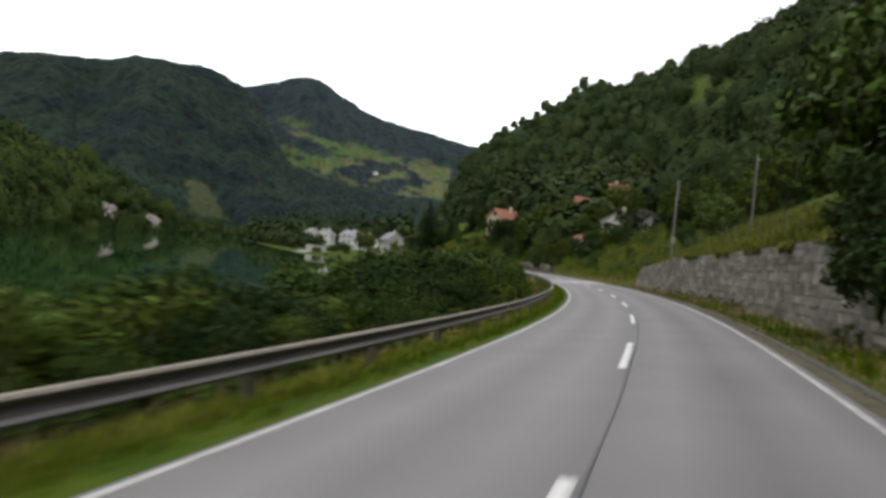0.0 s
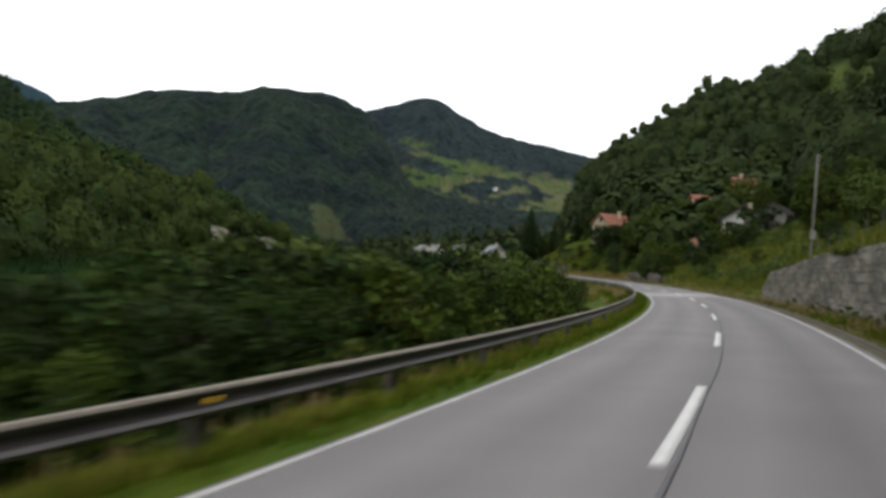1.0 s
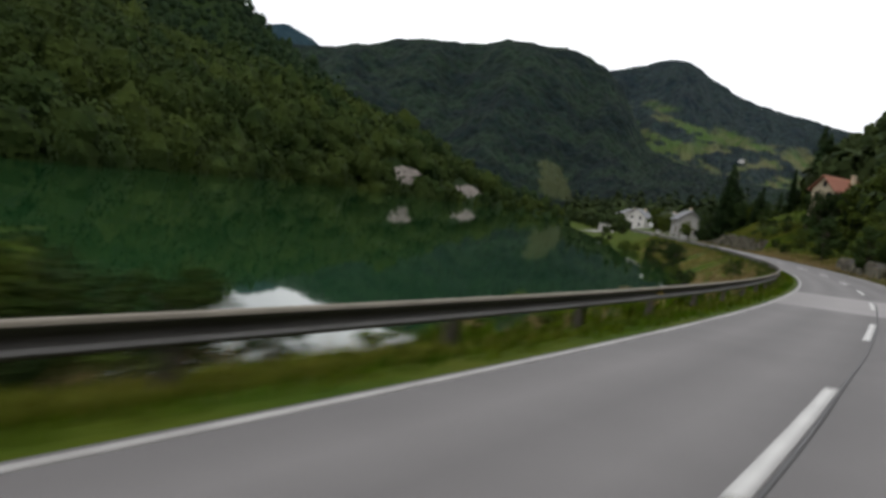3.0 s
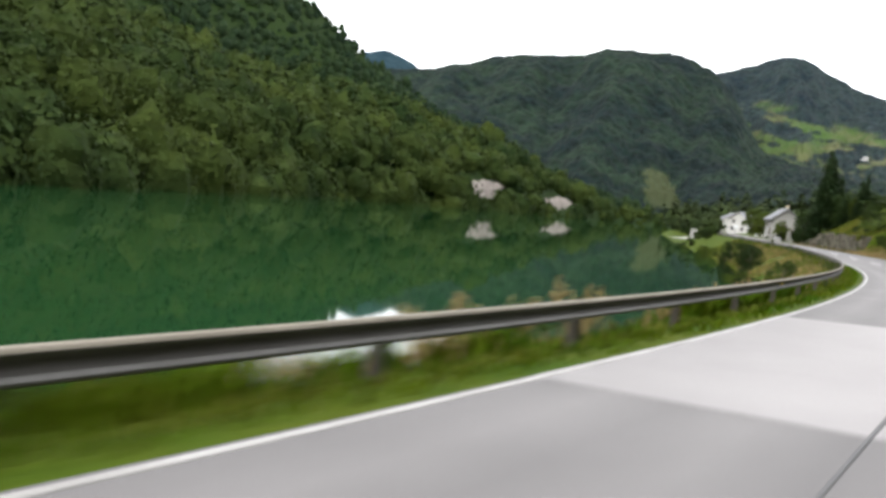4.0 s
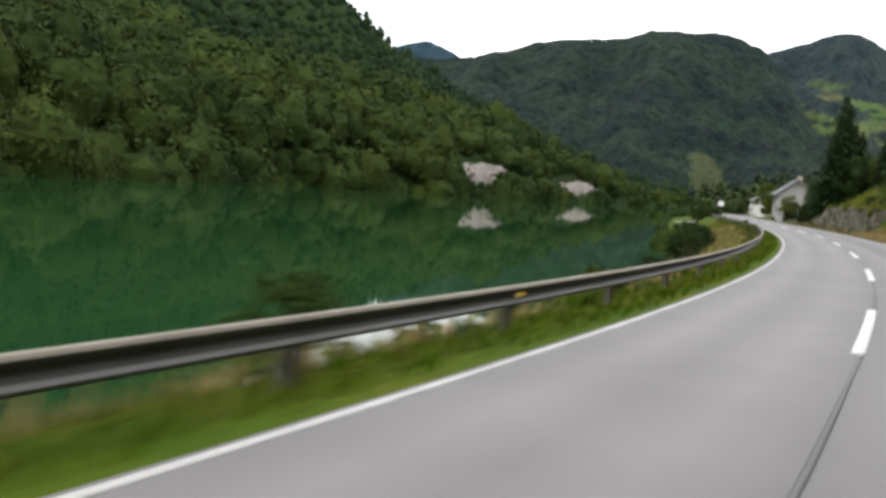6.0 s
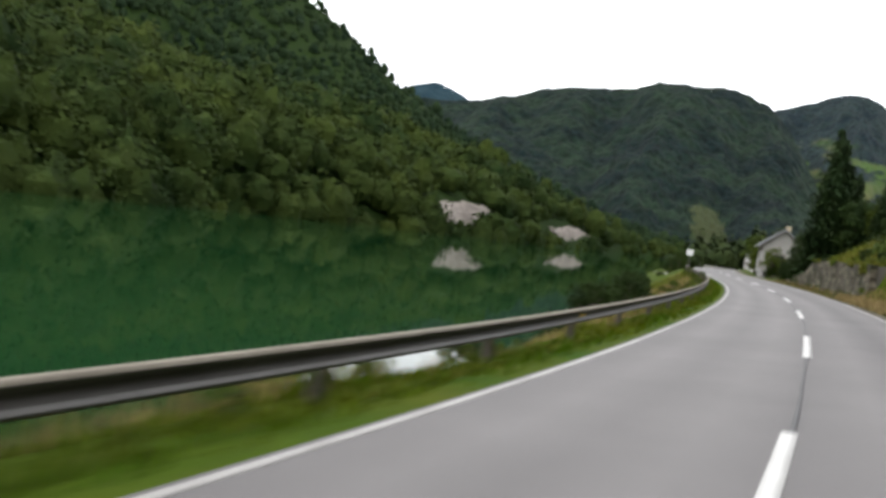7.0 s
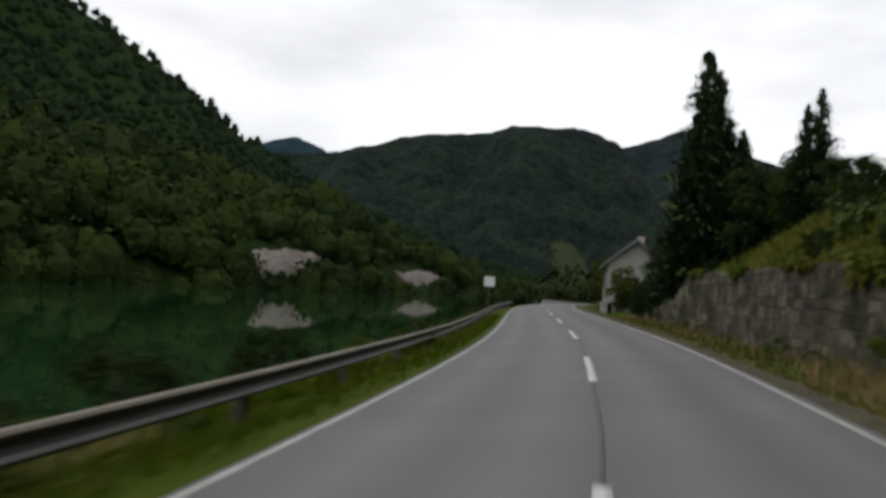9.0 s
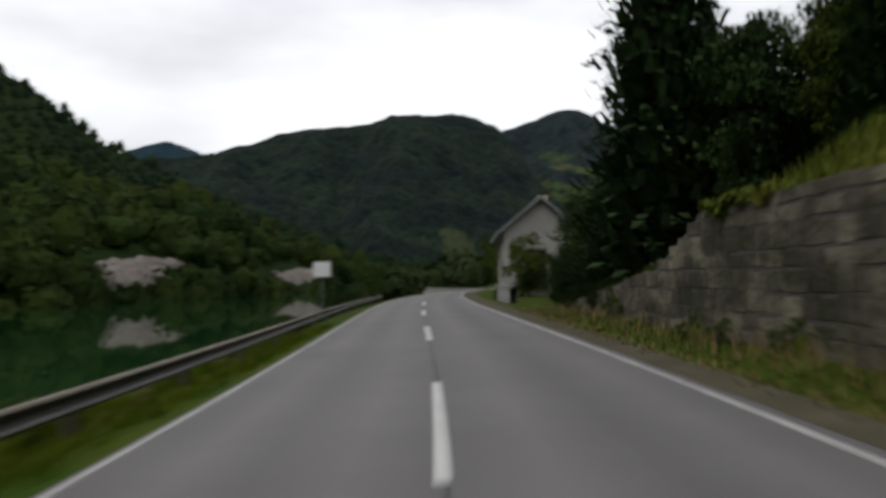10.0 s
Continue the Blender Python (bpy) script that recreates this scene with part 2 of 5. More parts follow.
def quads_mesh(name, corners, mat):
    """A mesh of loose quads from an array (n, 4, 3)."""
    n = len(corners)
    me = bpy.data.meshes.new(name)
    me.vertices.add(4 * n)
    me.vertices.foreach_set("co", np.asarray(corners, np.float32).ravel())
    me.loops.add(4 * n)
    me.loops.foreach_set("vertex_index", np.arange(4 * n, dtype=np.int32))
    me.polygons.add(n)
    me.polygons.foreach_set("loop_start", np.arange(0, 4 * n, 4, dtype=np.int32))
    me.materials.append(mat)
    me.update(calc_edges=True)
    return me


def grid_mesh(name, P, mat, smooth=True):
    """A sheet from an array of places (rows, columns, 3)."""
    a, b = P.shape[:2]
    i = np.arange(a * b).reshape(a, b)
    f = np.stack([i[:-1, :-1], i[:-1, 1:], i[1:, 1:], i[1:, :-1]], -1).reshape(-1, 4)
    n = len(f)
    me = bpy.data.meshes.new(name)
    me.vertices.add(a * b)
    me.vertices.foreach_set("co", P.astype(np.float32).ravel())
    me.loops.add(4 * n)
    me.loops.foreach_set("vertex_index", f.astype(np.int32).ravel())
    me.polygons.add(n)
    me.polygons.foreach_set("loop_start", np.arange(0, 4 * n, 4, dtype=np.int32))
    me.materials.append(mat)
    me.update(calc_edges=True)
    if smooth:
        me.polygons.foreach_set("use_smooth", np.ones(n, bool))
    return me


def part(name, data, parent, label=""):
    ob = new(name, data)
    ob.parent = parent
    if label:
        ob["label"] = label
    return ob


def box_bm(bm, size, at=(0, 0, 0), bevel=0.0, turn=None):
    r = bmesh.ops.create_cube(bm, size=1.0)
    vs = r["verts"]
    bmesh.ops.scale(bm, vec=size, verts=vs)
    if bevel:
        es = list({e for v in vs for e in v.link_edges})
        rb = bmesh.ops.bevel(bm, geom=es, offset=bevel, segments=1, affect="EDGES")
        vs = list({v for f in rb["faces"] for v in f.verts} | {v for v in vs if v.is_valid})
    if turn is not None:
        bmesh.ops.transform(bm, matrix=turn, verts=vs)
    bmesh.ops.translate(bm, vec=at, verts=vs)


def from_bm(name, bm, mat):
    me = bpy.data.meshes.new(name)
    bm.to_mesh(me)
    bm.free()
    me.materials.append(mat)
    return me


def box_mesh(name, size, at, mat, bevel=0.0, turn=None):
    bm = bmesh.new()
    box_bm(bm, size, at, bevel, turn)
    return from_bm(name, bm, mat)


def tube_mesh(name, pts, radii, mat, sides=7):
    """A tapered tube along places."""
    pts = np.asarray(pts, float)
    V, F = [], []
    for i, p in enumerate(pts):
        t = pts[min(i + 1, len(pts) - 1)] - pts[max(i - 1, 0)]
        t = t / (np.linalg.norm(t) + 1e-9)
        a = np.cross(t, (0.31, 0.87, 0.2))
        a /= np.linalg.norm(a)
        b = np.cross(t, a)
        for k in range(sides):
            w = 2 * math.pi * k / sides
            V.append(p + radii[i] * (a * math.cos(w) + b * math.sin(w)))
        if i:
            for k in range(sides):
                F.append(((i - 1) * sides + k, (i - 1) * sides + (k + 1) % sides, i * sides + (k + 1) % sides, i * sides + k))
    F.append(tuple(range((len(pts) - 1) * sides, len(pts) * sides)))
    return V, F


def fbm(x, y, seed=0.0, octaves=4):
    """A cheap smooth noise on arrays, about -1 to 1."""
    out, amp, tot = 0, 1.0, 0
    for o in range(octaves):
        f = 2.0 ** o
        a = seed * 1.7 + o * 2.3
        out = out + amp * np.sin(x * f * 1.00 + 1.3 * np.sin(y * f * 0.83 + a) + a) * np.cos(y * f * 1.07 + 1.1 * np.sin(x * f * 0.71 - a) - 2 * a)
        tot += amp
        amp *= 0.55
    return out / tot

# ---- the lie of the land ----
BX, BY = 26.0, 77.0
# crest lines seen from (BX, BY): bearing, height angle, distance
C_AZ = [-180, -150, -140, 7.5, 8.5, 10.5, 11.8, 13.2, 15.4, 17.3, 18.5, 20.3, 21.6, 25.9, 27.6, 30.6, 36, 42, 60, 90, 130, 180]
C_EL = [14, 10, -3, -3, 0, 6.8, 7.9, 9.2, 10.6, 11.8, 12.9, 12.7, 13.4, 15.2, 16.0, 17.5, 20.5, 22.5, 25, 25, 22, 14]
C_R = [420, 420, 420, 980, 980, 940, 900, 880, 820, 780, 740, 680, 640, 520, 490, 440, 380, 330, 300, 290, 330, 420]
C_F = [60, 60, 200, 460, 460, 400, 370, 350, 320, 300, 280, 260, 235, 150, 125, 95, 75, 60, 40, 34, 40, 60]
# the low wooded shoulder along the far shore
D_AZ = [-180, -130, -90, -60, -50, -42, -37, -31, -28, -25, -22, -20.4, -18, -16.7, -15, -13.3, -11.8, -8, -5]
D_EL = [14, 18, 17, 13, 10.5, 8.4, 7.4, 6.7, 6.4, 5.7, 5.2, 4.9, 4.3, 3.6, 2.7, 1.7, 0.9, 0.3, 0]
D_R = [420, 400, 380, 360, 345, 335, 335, 350, 365, 385, 410, 425, 450, 475, 510, 545, 622, 700, 800]
D_F = [120, 110, 95, 100, 112, 138, 164, 200, 228, 255, 285, 300, 335, 370, 415, 460, 545, 660, 760]
# the steep mountain behind it
E_AZ = [-180, -130, -90, -60, -46, -42.5, -39.8, -37.8, -36, -34.5, -33, -31.5, -30.3, -29.3, -28.3, -27, -26, -24, -20, -15, -11, -8]
E_EL = [14, 22, 24, 23, 19.2, 17.5, 15.9, 14.9, 13.85, 12.9, 11.95, 10.95, 10.2, 9.3, 8.6, 7.9, 7.4, 6.2, 4.6, 2.6, 1.0, 0]
E_R = [800, 800, 800, 850, 930, 960, 980] + [1000] * 11 + [980, 960, 950, 950]
E_F = [420, 400, 400, 400, 420, 430, 440, 450, 460, 470, 480, 490, 500, 510, 520, 535, 545, 565, 610, 680, 760, 850]


def smooth(a, b, v):
    t = np.clip((v - a) / (b - a), 0, 1)
    return t * t * (3 - 2 * t)


def wall_height(s):
    return np.interp(s, [-40, 60, 76, 79, 80, 181, 182, 202, 203, 205, 214, 215], [2.6, 2.65, 1.9, 0.8, 0, 0, 2.15, 2.25, 1.85, 1.2, 0.3, 0])


def land(x, y):
    """Height of the ground at world places."""
    x, y = np.asarray(x, float), np.asarray(y, float)
    s, d = road_sd(x, y)
    inside = (s > S_MIN) & (s < S_MAX - 1)
    bank = np.interp(s, BANK_S, BANK) * np.clip(d, -4, 4)
    az, r = np.degrees(np.arctan2(x - BX, y - BY)), np.hypot(x - BX, y - BY)
    rough = fbm(x * 0.09, y * 0.09, 1.0)
    # right side: gutter, wall step, rising bank
    w = wall_height(s)
    ramp_start = np.where(w > 0.2, 5.8, np.interp(s, [214, 222, 255, 262], [4.2, 15, 15, 6]))
    over = np.maximum(d - ramp_start, 0)
    right = -0.03 + w * smooth(5.4, 5.75, d) + np.interp(s, [60, 110, 150, 178, 184, 206, 214], [0.62, 0.60, 0.52, 0.52, 0.64, 0.64, 0.52]) * over - 0.004 * np.minimum(over, 40) ** 2 + 0.35 * rough * np.clip(over / 4, 0, 1)
    right = np.where(over > 40, right - 0.2 * (over - 40), right)
    # left side: verge, then down to the water
    out = np.maximum(-d - 4.5, 0)
    left = -0.03 - 0.20 * np.clip(-d - 3.15, 0, 1.35) - 0.55 * out + 0.18 * rough * np.clip(out / 2, 0, 1)
    left = left - 0.42 * np.exp(-((s - 148.0) / 8.0) ** 4) * np.clip((-d - 3.9) / 0.8, 0, 1)   # a washed-out hollow in the bank
    near = np.where(d > 0, right, np.maximum(left, -6.5)) + bank
    # valley floor with the village, beyond the lake's near shore
    shore = np.interp(y, [225, 240, 300, 350, 450, 700, 900], [12, 8, -2, -10, -20, -44, -60])
    valley = np.where((y > 225) & (x > shore), LAKE + 4.6 * smooth(0, 45, x - shore) + 0.006 * np.maximum(y - 420, 0), -6.5)
    # the two mountain sides
    az0, r0 = np.degrees(np.arctan2(x, y)), np.hypot(x, y)
    rc, rf = np.interp(az0, C_AZ, C_R), np.interp(az0, C_AZ, C_F)
    zc = rc * np.tan(np.radians(np.interp(az0, C_AZ, C_EL))) + 1.4 - 9
    u = np.clip((r0 - rf) / (rc - rf), 0, 1)
    c_hill = np.where(r0 < rc, zc * u ** 0.9, zc - 0.25 * (r0 - rc)) + 5.0 * fbm(x * 0.02, y * 0.02, 3.0) * np.clip(u * 4, 0, 1)
    c_hill = np.where((u > 0) & (np.interp(az0, C_AZ, C_EL) > 0), c_hill, -6.5)
    rc, rf = np.interp(az, D_AZ, D_R), np.interp(az, D_AZ, D_F)
    zc = rc * np.tan(np.radians(np.interp(az, D_AZ, D_EL))) + 1.4 - 8
    u = np.clip((r - rf) / (rc - rf), 0, 1)
    rise = np.maximum(zc - LAKE - 4, 0)
    d_hill = np.where(r < rc, LAKE - 0.6 + rise * u ** 0.85 + 5.0 * smooth(0, 0.16, u), zc - 0.3 * (r - rc)) + 3.5 * fbm(x * 0.018, y * 0.018, 5.0) * np.clip(u * 3 - 0.3, 0, 1)
    d_hill = np.where((u > 0) & ((az < -5) | (az > 170)), d_hill, -6.5)
    rc, rf = np.interp(az, E_AZ, E_R), np.interp(az, E_AZ, E_F)
    zc = rc * np.tan(np.radians(np.interp(az, E_AZ, E_EL))) + 1.4 - 8
    u = np.clip((r - rf) / (rc - rf), 0, 1)
    e_hill = np.where(r < rc, zc * (0.35 * u + 0.65 * u ** 1.5), zc - 0.3 * (r - rc)) + 16.0 * fbm(x * 0.008, y * 0.008, 6.0, 3) * np.clip(u * 4, 0, 1) * np.clip(4 - 4 * u, 0, 1)
    e_hill = np.where((u > 0) & ((az < -8) | (az > 170)), e_hill, -6.5)
    d_hill = np.maximum(d_hill, e_hill)
    wild = np.maximum(np.maximum(valley, c_hill), d_hill)
    far = r > 1500
    z = np.where(inside & (np.abs(d) < 7), near, np.where(inside & (np.abs(d) < 60), np.maximum(near, wild), wild))
    z = np.where(inside & (d < -4.5) & (d > -45) & (s < 225), np.maximum(left + bank, d_hill), z)
    z = np.where(~inside & (z < -6) & (y < 60) & (d > -20), -0.5, z)
    return np.where(far, np.maximum(z, 0.0) * 0 - 2.0, np.maximum(z, -6.5))


def spaced(lo, hi, step, reach, ratio=1.065):
    mid = list(np.arange(lo, hi + step, step))
    a, st = [mid[0]], step
    while a[0] > -reach:
        st *= ratio
        a.insert(0, a[0] - st)
    b, st = [mid[-1]], step
    while b[-1] < reach:
        st *= ratio
        b.append(b[-1] + st)
    return np.array(a[:-1] + mid + b[1:])


gx, gy = spaced(-20, 62, 0.8, 4600), spaced(-20, 265, 1.0, 4600)
GX, GY = np.meshgrid(gx, gy)
GZ = land(GX, GY)
m_ground = M_GRASS.copy()
m_ground.name = "valley_ground"
_n, _l = m_ground.node_tree.nodes, m_ground.node_tree.links
_b = _n["Principled BSDF"]
_src = _b.inputs["Base Color"].links[0].from_socket
# ground colour goes over to a dark green wherever woods or shrubs stand
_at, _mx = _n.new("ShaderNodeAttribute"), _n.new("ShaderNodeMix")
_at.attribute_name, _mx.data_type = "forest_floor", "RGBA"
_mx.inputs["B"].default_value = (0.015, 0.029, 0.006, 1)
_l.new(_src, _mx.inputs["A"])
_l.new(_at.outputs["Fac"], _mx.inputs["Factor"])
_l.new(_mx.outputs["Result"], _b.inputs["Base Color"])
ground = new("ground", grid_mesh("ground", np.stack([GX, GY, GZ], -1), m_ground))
tagged(ground, "grassy green valley ground with rising banks beside the road", "ground", kind="structure")

_s, _d = road_sd(GX, GY)
_a, _r = np.degrees(np.arctan2(GX - BX, GY - BY)), np.hypot(GX - BX, GY - BY)
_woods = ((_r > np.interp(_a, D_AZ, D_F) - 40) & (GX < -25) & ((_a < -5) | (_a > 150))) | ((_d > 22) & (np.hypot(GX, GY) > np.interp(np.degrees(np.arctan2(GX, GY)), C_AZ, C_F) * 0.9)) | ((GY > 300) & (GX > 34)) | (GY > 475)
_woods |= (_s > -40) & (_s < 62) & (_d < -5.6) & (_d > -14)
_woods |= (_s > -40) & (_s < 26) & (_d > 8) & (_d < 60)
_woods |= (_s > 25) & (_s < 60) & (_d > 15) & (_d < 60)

lake = new("water", grid_mesh("water", np.array([[[-900.0, -900.0, LAKE], [60.0, -900.0, LAKE]], [[-900.0, 1300.0, LAKE], [60.0, 1300.0, LAKE]]]), M_GLASS))
m_water = bpy.data.materials.new("lake_water")
m_water.use_nodes = True
_n, _l = m_water.node_tree.nodes, m_water.node_tree.links
_b = _n["Principled BSDF"]
_b.inputs["Base Color"].default_value = (0.008, 0.036, 0.011, 1)
_b.inputs["Roughness"].default_value, _b.inputs["IOR"].default_value = 0.03, 1.33
_g, _m, _w, _bp = _n.new("ShaderNodeNewGeometry"), _n.new("ShaderNodeMapping"), _n.new("ShaderNodeTexNoise"), _n.new("ShaderNodeBump")
_m.inputs["Scale"].default_value = (0.5, 0.16, 1.0)
_w.inputs["Scale"].default_value, _w.inputs["Detail"].default_value = 1.2, 3.0
_bp.inputs["Strength"].default_value, _bp.inputs["Distance"].default_value = 0.25, 0.009
_l.new(_g.outputs["Position"], _m.inputs["Vector"])
_l.new(_m.outputs["Vector"], _w.inputs["Vector"])
_l.new(_w.outputs["Fac"], _bp.inputs["Height"])
_l.new(_bp.outputs["Normal"], _b.inputs["Normal"])
lake.data.materials[0] = m_water
tagged(lake, "calm deep green lake mirroring the wooded slopes", "water", kind="structure")


def coarse(shape, seed, rows, cols):
    """Random relief on a coarse grid, smoothly filled in, -1 to 1."""
    g = 2 * np.random.RandomState(seed).rand(rows, cols) - 1
    a = np.linspace(0, rows - 1.001, shape[0])
    b = np.linspace(0, cols - 1.001, shape[1])
    i, j = a.astype(int), b.astype(int)
    fa, fb = smooth(0, 1, a - i)[:, None], smooth(0, 1, b - j)[None, :]
    top = g[i][:, j] * (1 - fb) + g[i][:, j + 1] * fb
    low = g[i + 1][:, j] * (1 - fb) + g[i + 1][:, j + 1] * fb
    return top * (1 - fa) + low * fa


def lumps(shape, seed):
    """Tree-top roughness, a little smoothed, about -1 to 1."""
    q = np.random.RandomState(seed).rand(*shape) - 0.5
    soft = (q + np.roll(q, 1, 0) + np.roll(q, 1, 1) + np.roll(q, (1, 1), (0, 1))) / 4
    wide = sum(np.roll(soft, (i, j), (0, 1)) for i in (0, 2) for j in (0, 2, 4)) / 6
    return 1.3 * soft + 2.2 * wide


def far_hill(name, label, az, el, dist, depth, mat, seed, canopy=9.0, step=0.11):
    """A distant wooded mountain: crest by bearing, front slope towards the valley, short back slope."""
    a = np.arange(az[0], az[-1] + step, step)
    e, rc = np.interp(a, az, el), np.interp(a, az, dist)
    for _ in range(2):
        e = np.convolve(np.pad(e, 3, mode="edge"), np.ones(7) / 7, mode="valid")
    zc = rc * np.tan(np.radians(e)) + 1.4
    v = np.concatenate([[-0.25, -0.12, -0.05], np.linspace(0, 1, 150)])
    V, A = np.meshgrid(v, a, indexing="ij")
    RC, ZC = rc[None, :], zc[None, :]
    R = RC - V * depth
    Z = np.where(V < 0, ZC + V * depth * 0.5, (ZC + 8) * (1 - V) ** 1.15 - 8)
    X, Y = BX + R * np.sin(np.radians(A)), BY + R * np.cos(np.radians(A))
    k = np.clip(V * 5, 0.0, 1) * (1 - 0.6 * V)
    # spurs and gullies run down the slope and wander a little
    w = A * 0.55 + 0.5 * fbm(V * 3.0, A * 0.12, seed)
    Z = Z + ZC * k * (0.10 * fbm(w, V * 1.3, seed + 1, 1) + 0.055 * coarse(Z.shape, int(seed * 7), 7, 44) + 0.018 * coarse(Z.shape, int(seed * 9), 16, 110))
    Z = Z + canopy * lumps(Z.shape, int(seed * 10)) * np.clip(0.75 + k, 0, 1.2)
    ob = new(name, grid_mesh(name, np.stack([X, Y, Z], -1), mat, smooth=False))
    return tagged(ob, label, "hill", kind="structure")


# the meadows on the far slope are cut into its woods by a noise of their own
def slope_material(name, dark, light, meadow, tan):
    m = bpy.data.materials.new(name)
    m.use_nodes = True
    n, l = m.node_tree.nodes, m.node_tree.links
    b = n["Principled BSDF"]
    b.inputs["Roughness"].default_value, b.inputs["Specular IOR Level"].default_value = 0.9, 0.05
    g, at = n.new("ShaderNodeNewGeometry"), n.new("ShaderNodeAttribute")
    at.attribute_name = "meadow"
    n1, n2, n3 = n.new("ShaderNodeTexNoise"), n.new("ShaderNodeTexNoise"), n.new("ShaderNodeTexNoise")
    for q, sc in ((n1, 0.006), (n2, 0.011), (n3, 0.05)):
        q.inputs["Scale"].default_value, q.inputs["Detail"].default_value = sc, 6.0
        l.new(g.outputs["Position"], q.inputs["Vector"])
    r2, r3, r1 = n.new("ShaderNodeMapRange"), n.new("ShaderNodeMapRange"), n.new("ShaderNodeMapRange")
    for q, src, lo, hi in ((r2, n2, 0.38, 0.62), (r3, n3, 0.36, 0.64), (r1, n1, 0.42, 0.58)):
        q.inputs["From Min"].default_value, q.inputs["From Max"].default_value = lo, hi
        l.new(src.outputs["Fac"], q.inputs["Value"])
    r3.inputs["To Min"].default_value, r3.inputs["To Max"].default_value = 0.55, 1.45
    mw, mm, mx, hs = n.new("ShaderNodeMix"), n.new("ShaderNodeMix"), n.new("ShaderNodeMix"), n.new("ShaderNodeHueSaturation")
    for q in (mw, mm, mx):
        q.data_type = "RGBA"
    mw.inputs["A"].default_value, mw.inputs["B"].default_value = (*dark, 1), (*light, 1)
    mm.inputs["A"].default_value, mm.inputs["B"].default_value = (*meadow, 1), (*tan, 1)
    l.new(r2.outputs["Result"], mw.inputs["Factor"])
    l.new(r1.outputs["Result"], mm.inputs["Factor"])
    l.new(mw.outputs["Result"], hs.inputs["Color"])
    l.new(r3.outputs["Result"], hs.inputs["Value"])
    l.new(hs.outputs["Color"], mx.inputs["A"])
    l.new(mm.outputs["Result"], mx.inputs["B"])
    l.new(at.outputs["Fac"], mx.inputs["Factor"])
    l.new(mx.outputs["Result"], b.inputs["Base Color"])
    return m


# haze over the far woods is put into their colours as a blue cast
m_peak = slope_material("peak_haze_woods_and_meadows", (0.008, 0.015, 0.018), (0.014, 0.024, 0.022), (0.044, 0.078, 0.019), (0.080, 0.084, 0.036))
m_ridge = slope_material("ridge_woods_haze_tint", (0.0049, 0.0103, 0.0098), (0.0117, 0.0217, 0.0128), (0.040, 0.070, 0.018), (0.072, 0.080, 0.030))
far_hill("hill_blue_far", "distant wooded hilltop tinted blue by painted haze", [-34, -31, -29.5, -27.5, -25.7, -24, -21], [6.5, 8.0, 8.6, 9.2, 8.6, 7.6, 6], [4300] * 7, 1500, M_FAR, 2.0)
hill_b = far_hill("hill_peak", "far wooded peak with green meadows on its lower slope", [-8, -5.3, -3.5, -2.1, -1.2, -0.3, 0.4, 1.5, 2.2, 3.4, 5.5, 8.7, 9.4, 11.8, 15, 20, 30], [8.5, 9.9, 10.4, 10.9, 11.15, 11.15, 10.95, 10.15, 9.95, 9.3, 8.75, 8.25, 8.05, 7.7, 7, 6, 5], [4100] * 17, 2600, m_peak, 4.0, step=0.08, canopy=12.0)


def clearings(ob, pick):
    """Marks the open grass on a far hill; pick takes bearing and height angle."""
    co = np.zeros(len(ob.data.vertices) * 3, np.float32)
    ob.data.vertices.foreach_get("co", co)
    co = co.reshape(-1, 3)
    a = np.degrees(np.arctan2(co[:, 0] - BX, co[:, 1] - BY))
    e = np.degrees(np.arctan2(co[:, 2] - 1.4, np.hypot(co[:, 0] - BX, co[:, 1] - BY)))
    at = ob.data.attributes.new("meadow", "FLOAT", "POINT")
    at.data.foreach_set("value", np.asarray(pick(a, e), np.float32))


def peak_meadows(a, e):
    band = 6.45 - 0.16 * (a + 2.5)
    f = fbm(a * 0.8, e * 2.4, 7.0, 3) + 0.35 * fbm(a * 3.1, e * 6.5, 3.0, 2)
    m = np.clip(1.25 - np.abs(e - band) / 1.9 + 0.5 * f, 0, 1) * np.clip((a + 4.0) * 2, 0, 1) * np.clip(10.5 - a, 0, 1)
    return np.clip((m - 0.35) * 2.2, 0, 1) * np.clip(f * 5 + 0.75, 0, 1)


def ridge_clearing(a, e):
    return 0.45 * ((np.abs(a + 7.9 + 0.4 * (e - 2.2)) < 0.5 + 0.28 * (3.4 - e) + 0.6 * fbm(a * 4, e * 5, 2.0)) & (e > 0.8) & (e < 3.3))


clearings(hill_b, peak_meadows)
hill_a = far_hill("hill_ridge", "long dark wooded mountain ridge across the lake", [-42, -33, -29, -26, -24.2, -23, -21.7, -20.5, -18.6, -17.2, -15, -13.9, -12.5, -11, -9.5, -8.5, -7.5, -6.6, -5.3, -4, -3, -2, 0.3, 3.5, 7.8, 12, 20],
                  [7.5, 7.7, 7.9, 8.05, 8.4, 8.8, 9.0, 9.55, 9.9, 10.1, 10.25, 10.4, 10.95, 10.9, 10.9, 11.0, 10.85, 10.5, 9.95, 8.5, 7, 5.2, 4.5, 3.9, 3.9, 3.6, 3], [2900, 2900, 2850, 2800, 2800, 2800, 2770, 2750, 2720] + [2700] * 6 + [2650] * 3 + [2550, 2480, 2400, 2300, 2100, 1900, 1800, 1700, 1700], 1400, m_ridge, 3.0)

clearings(hill_a, ridge_clearing)

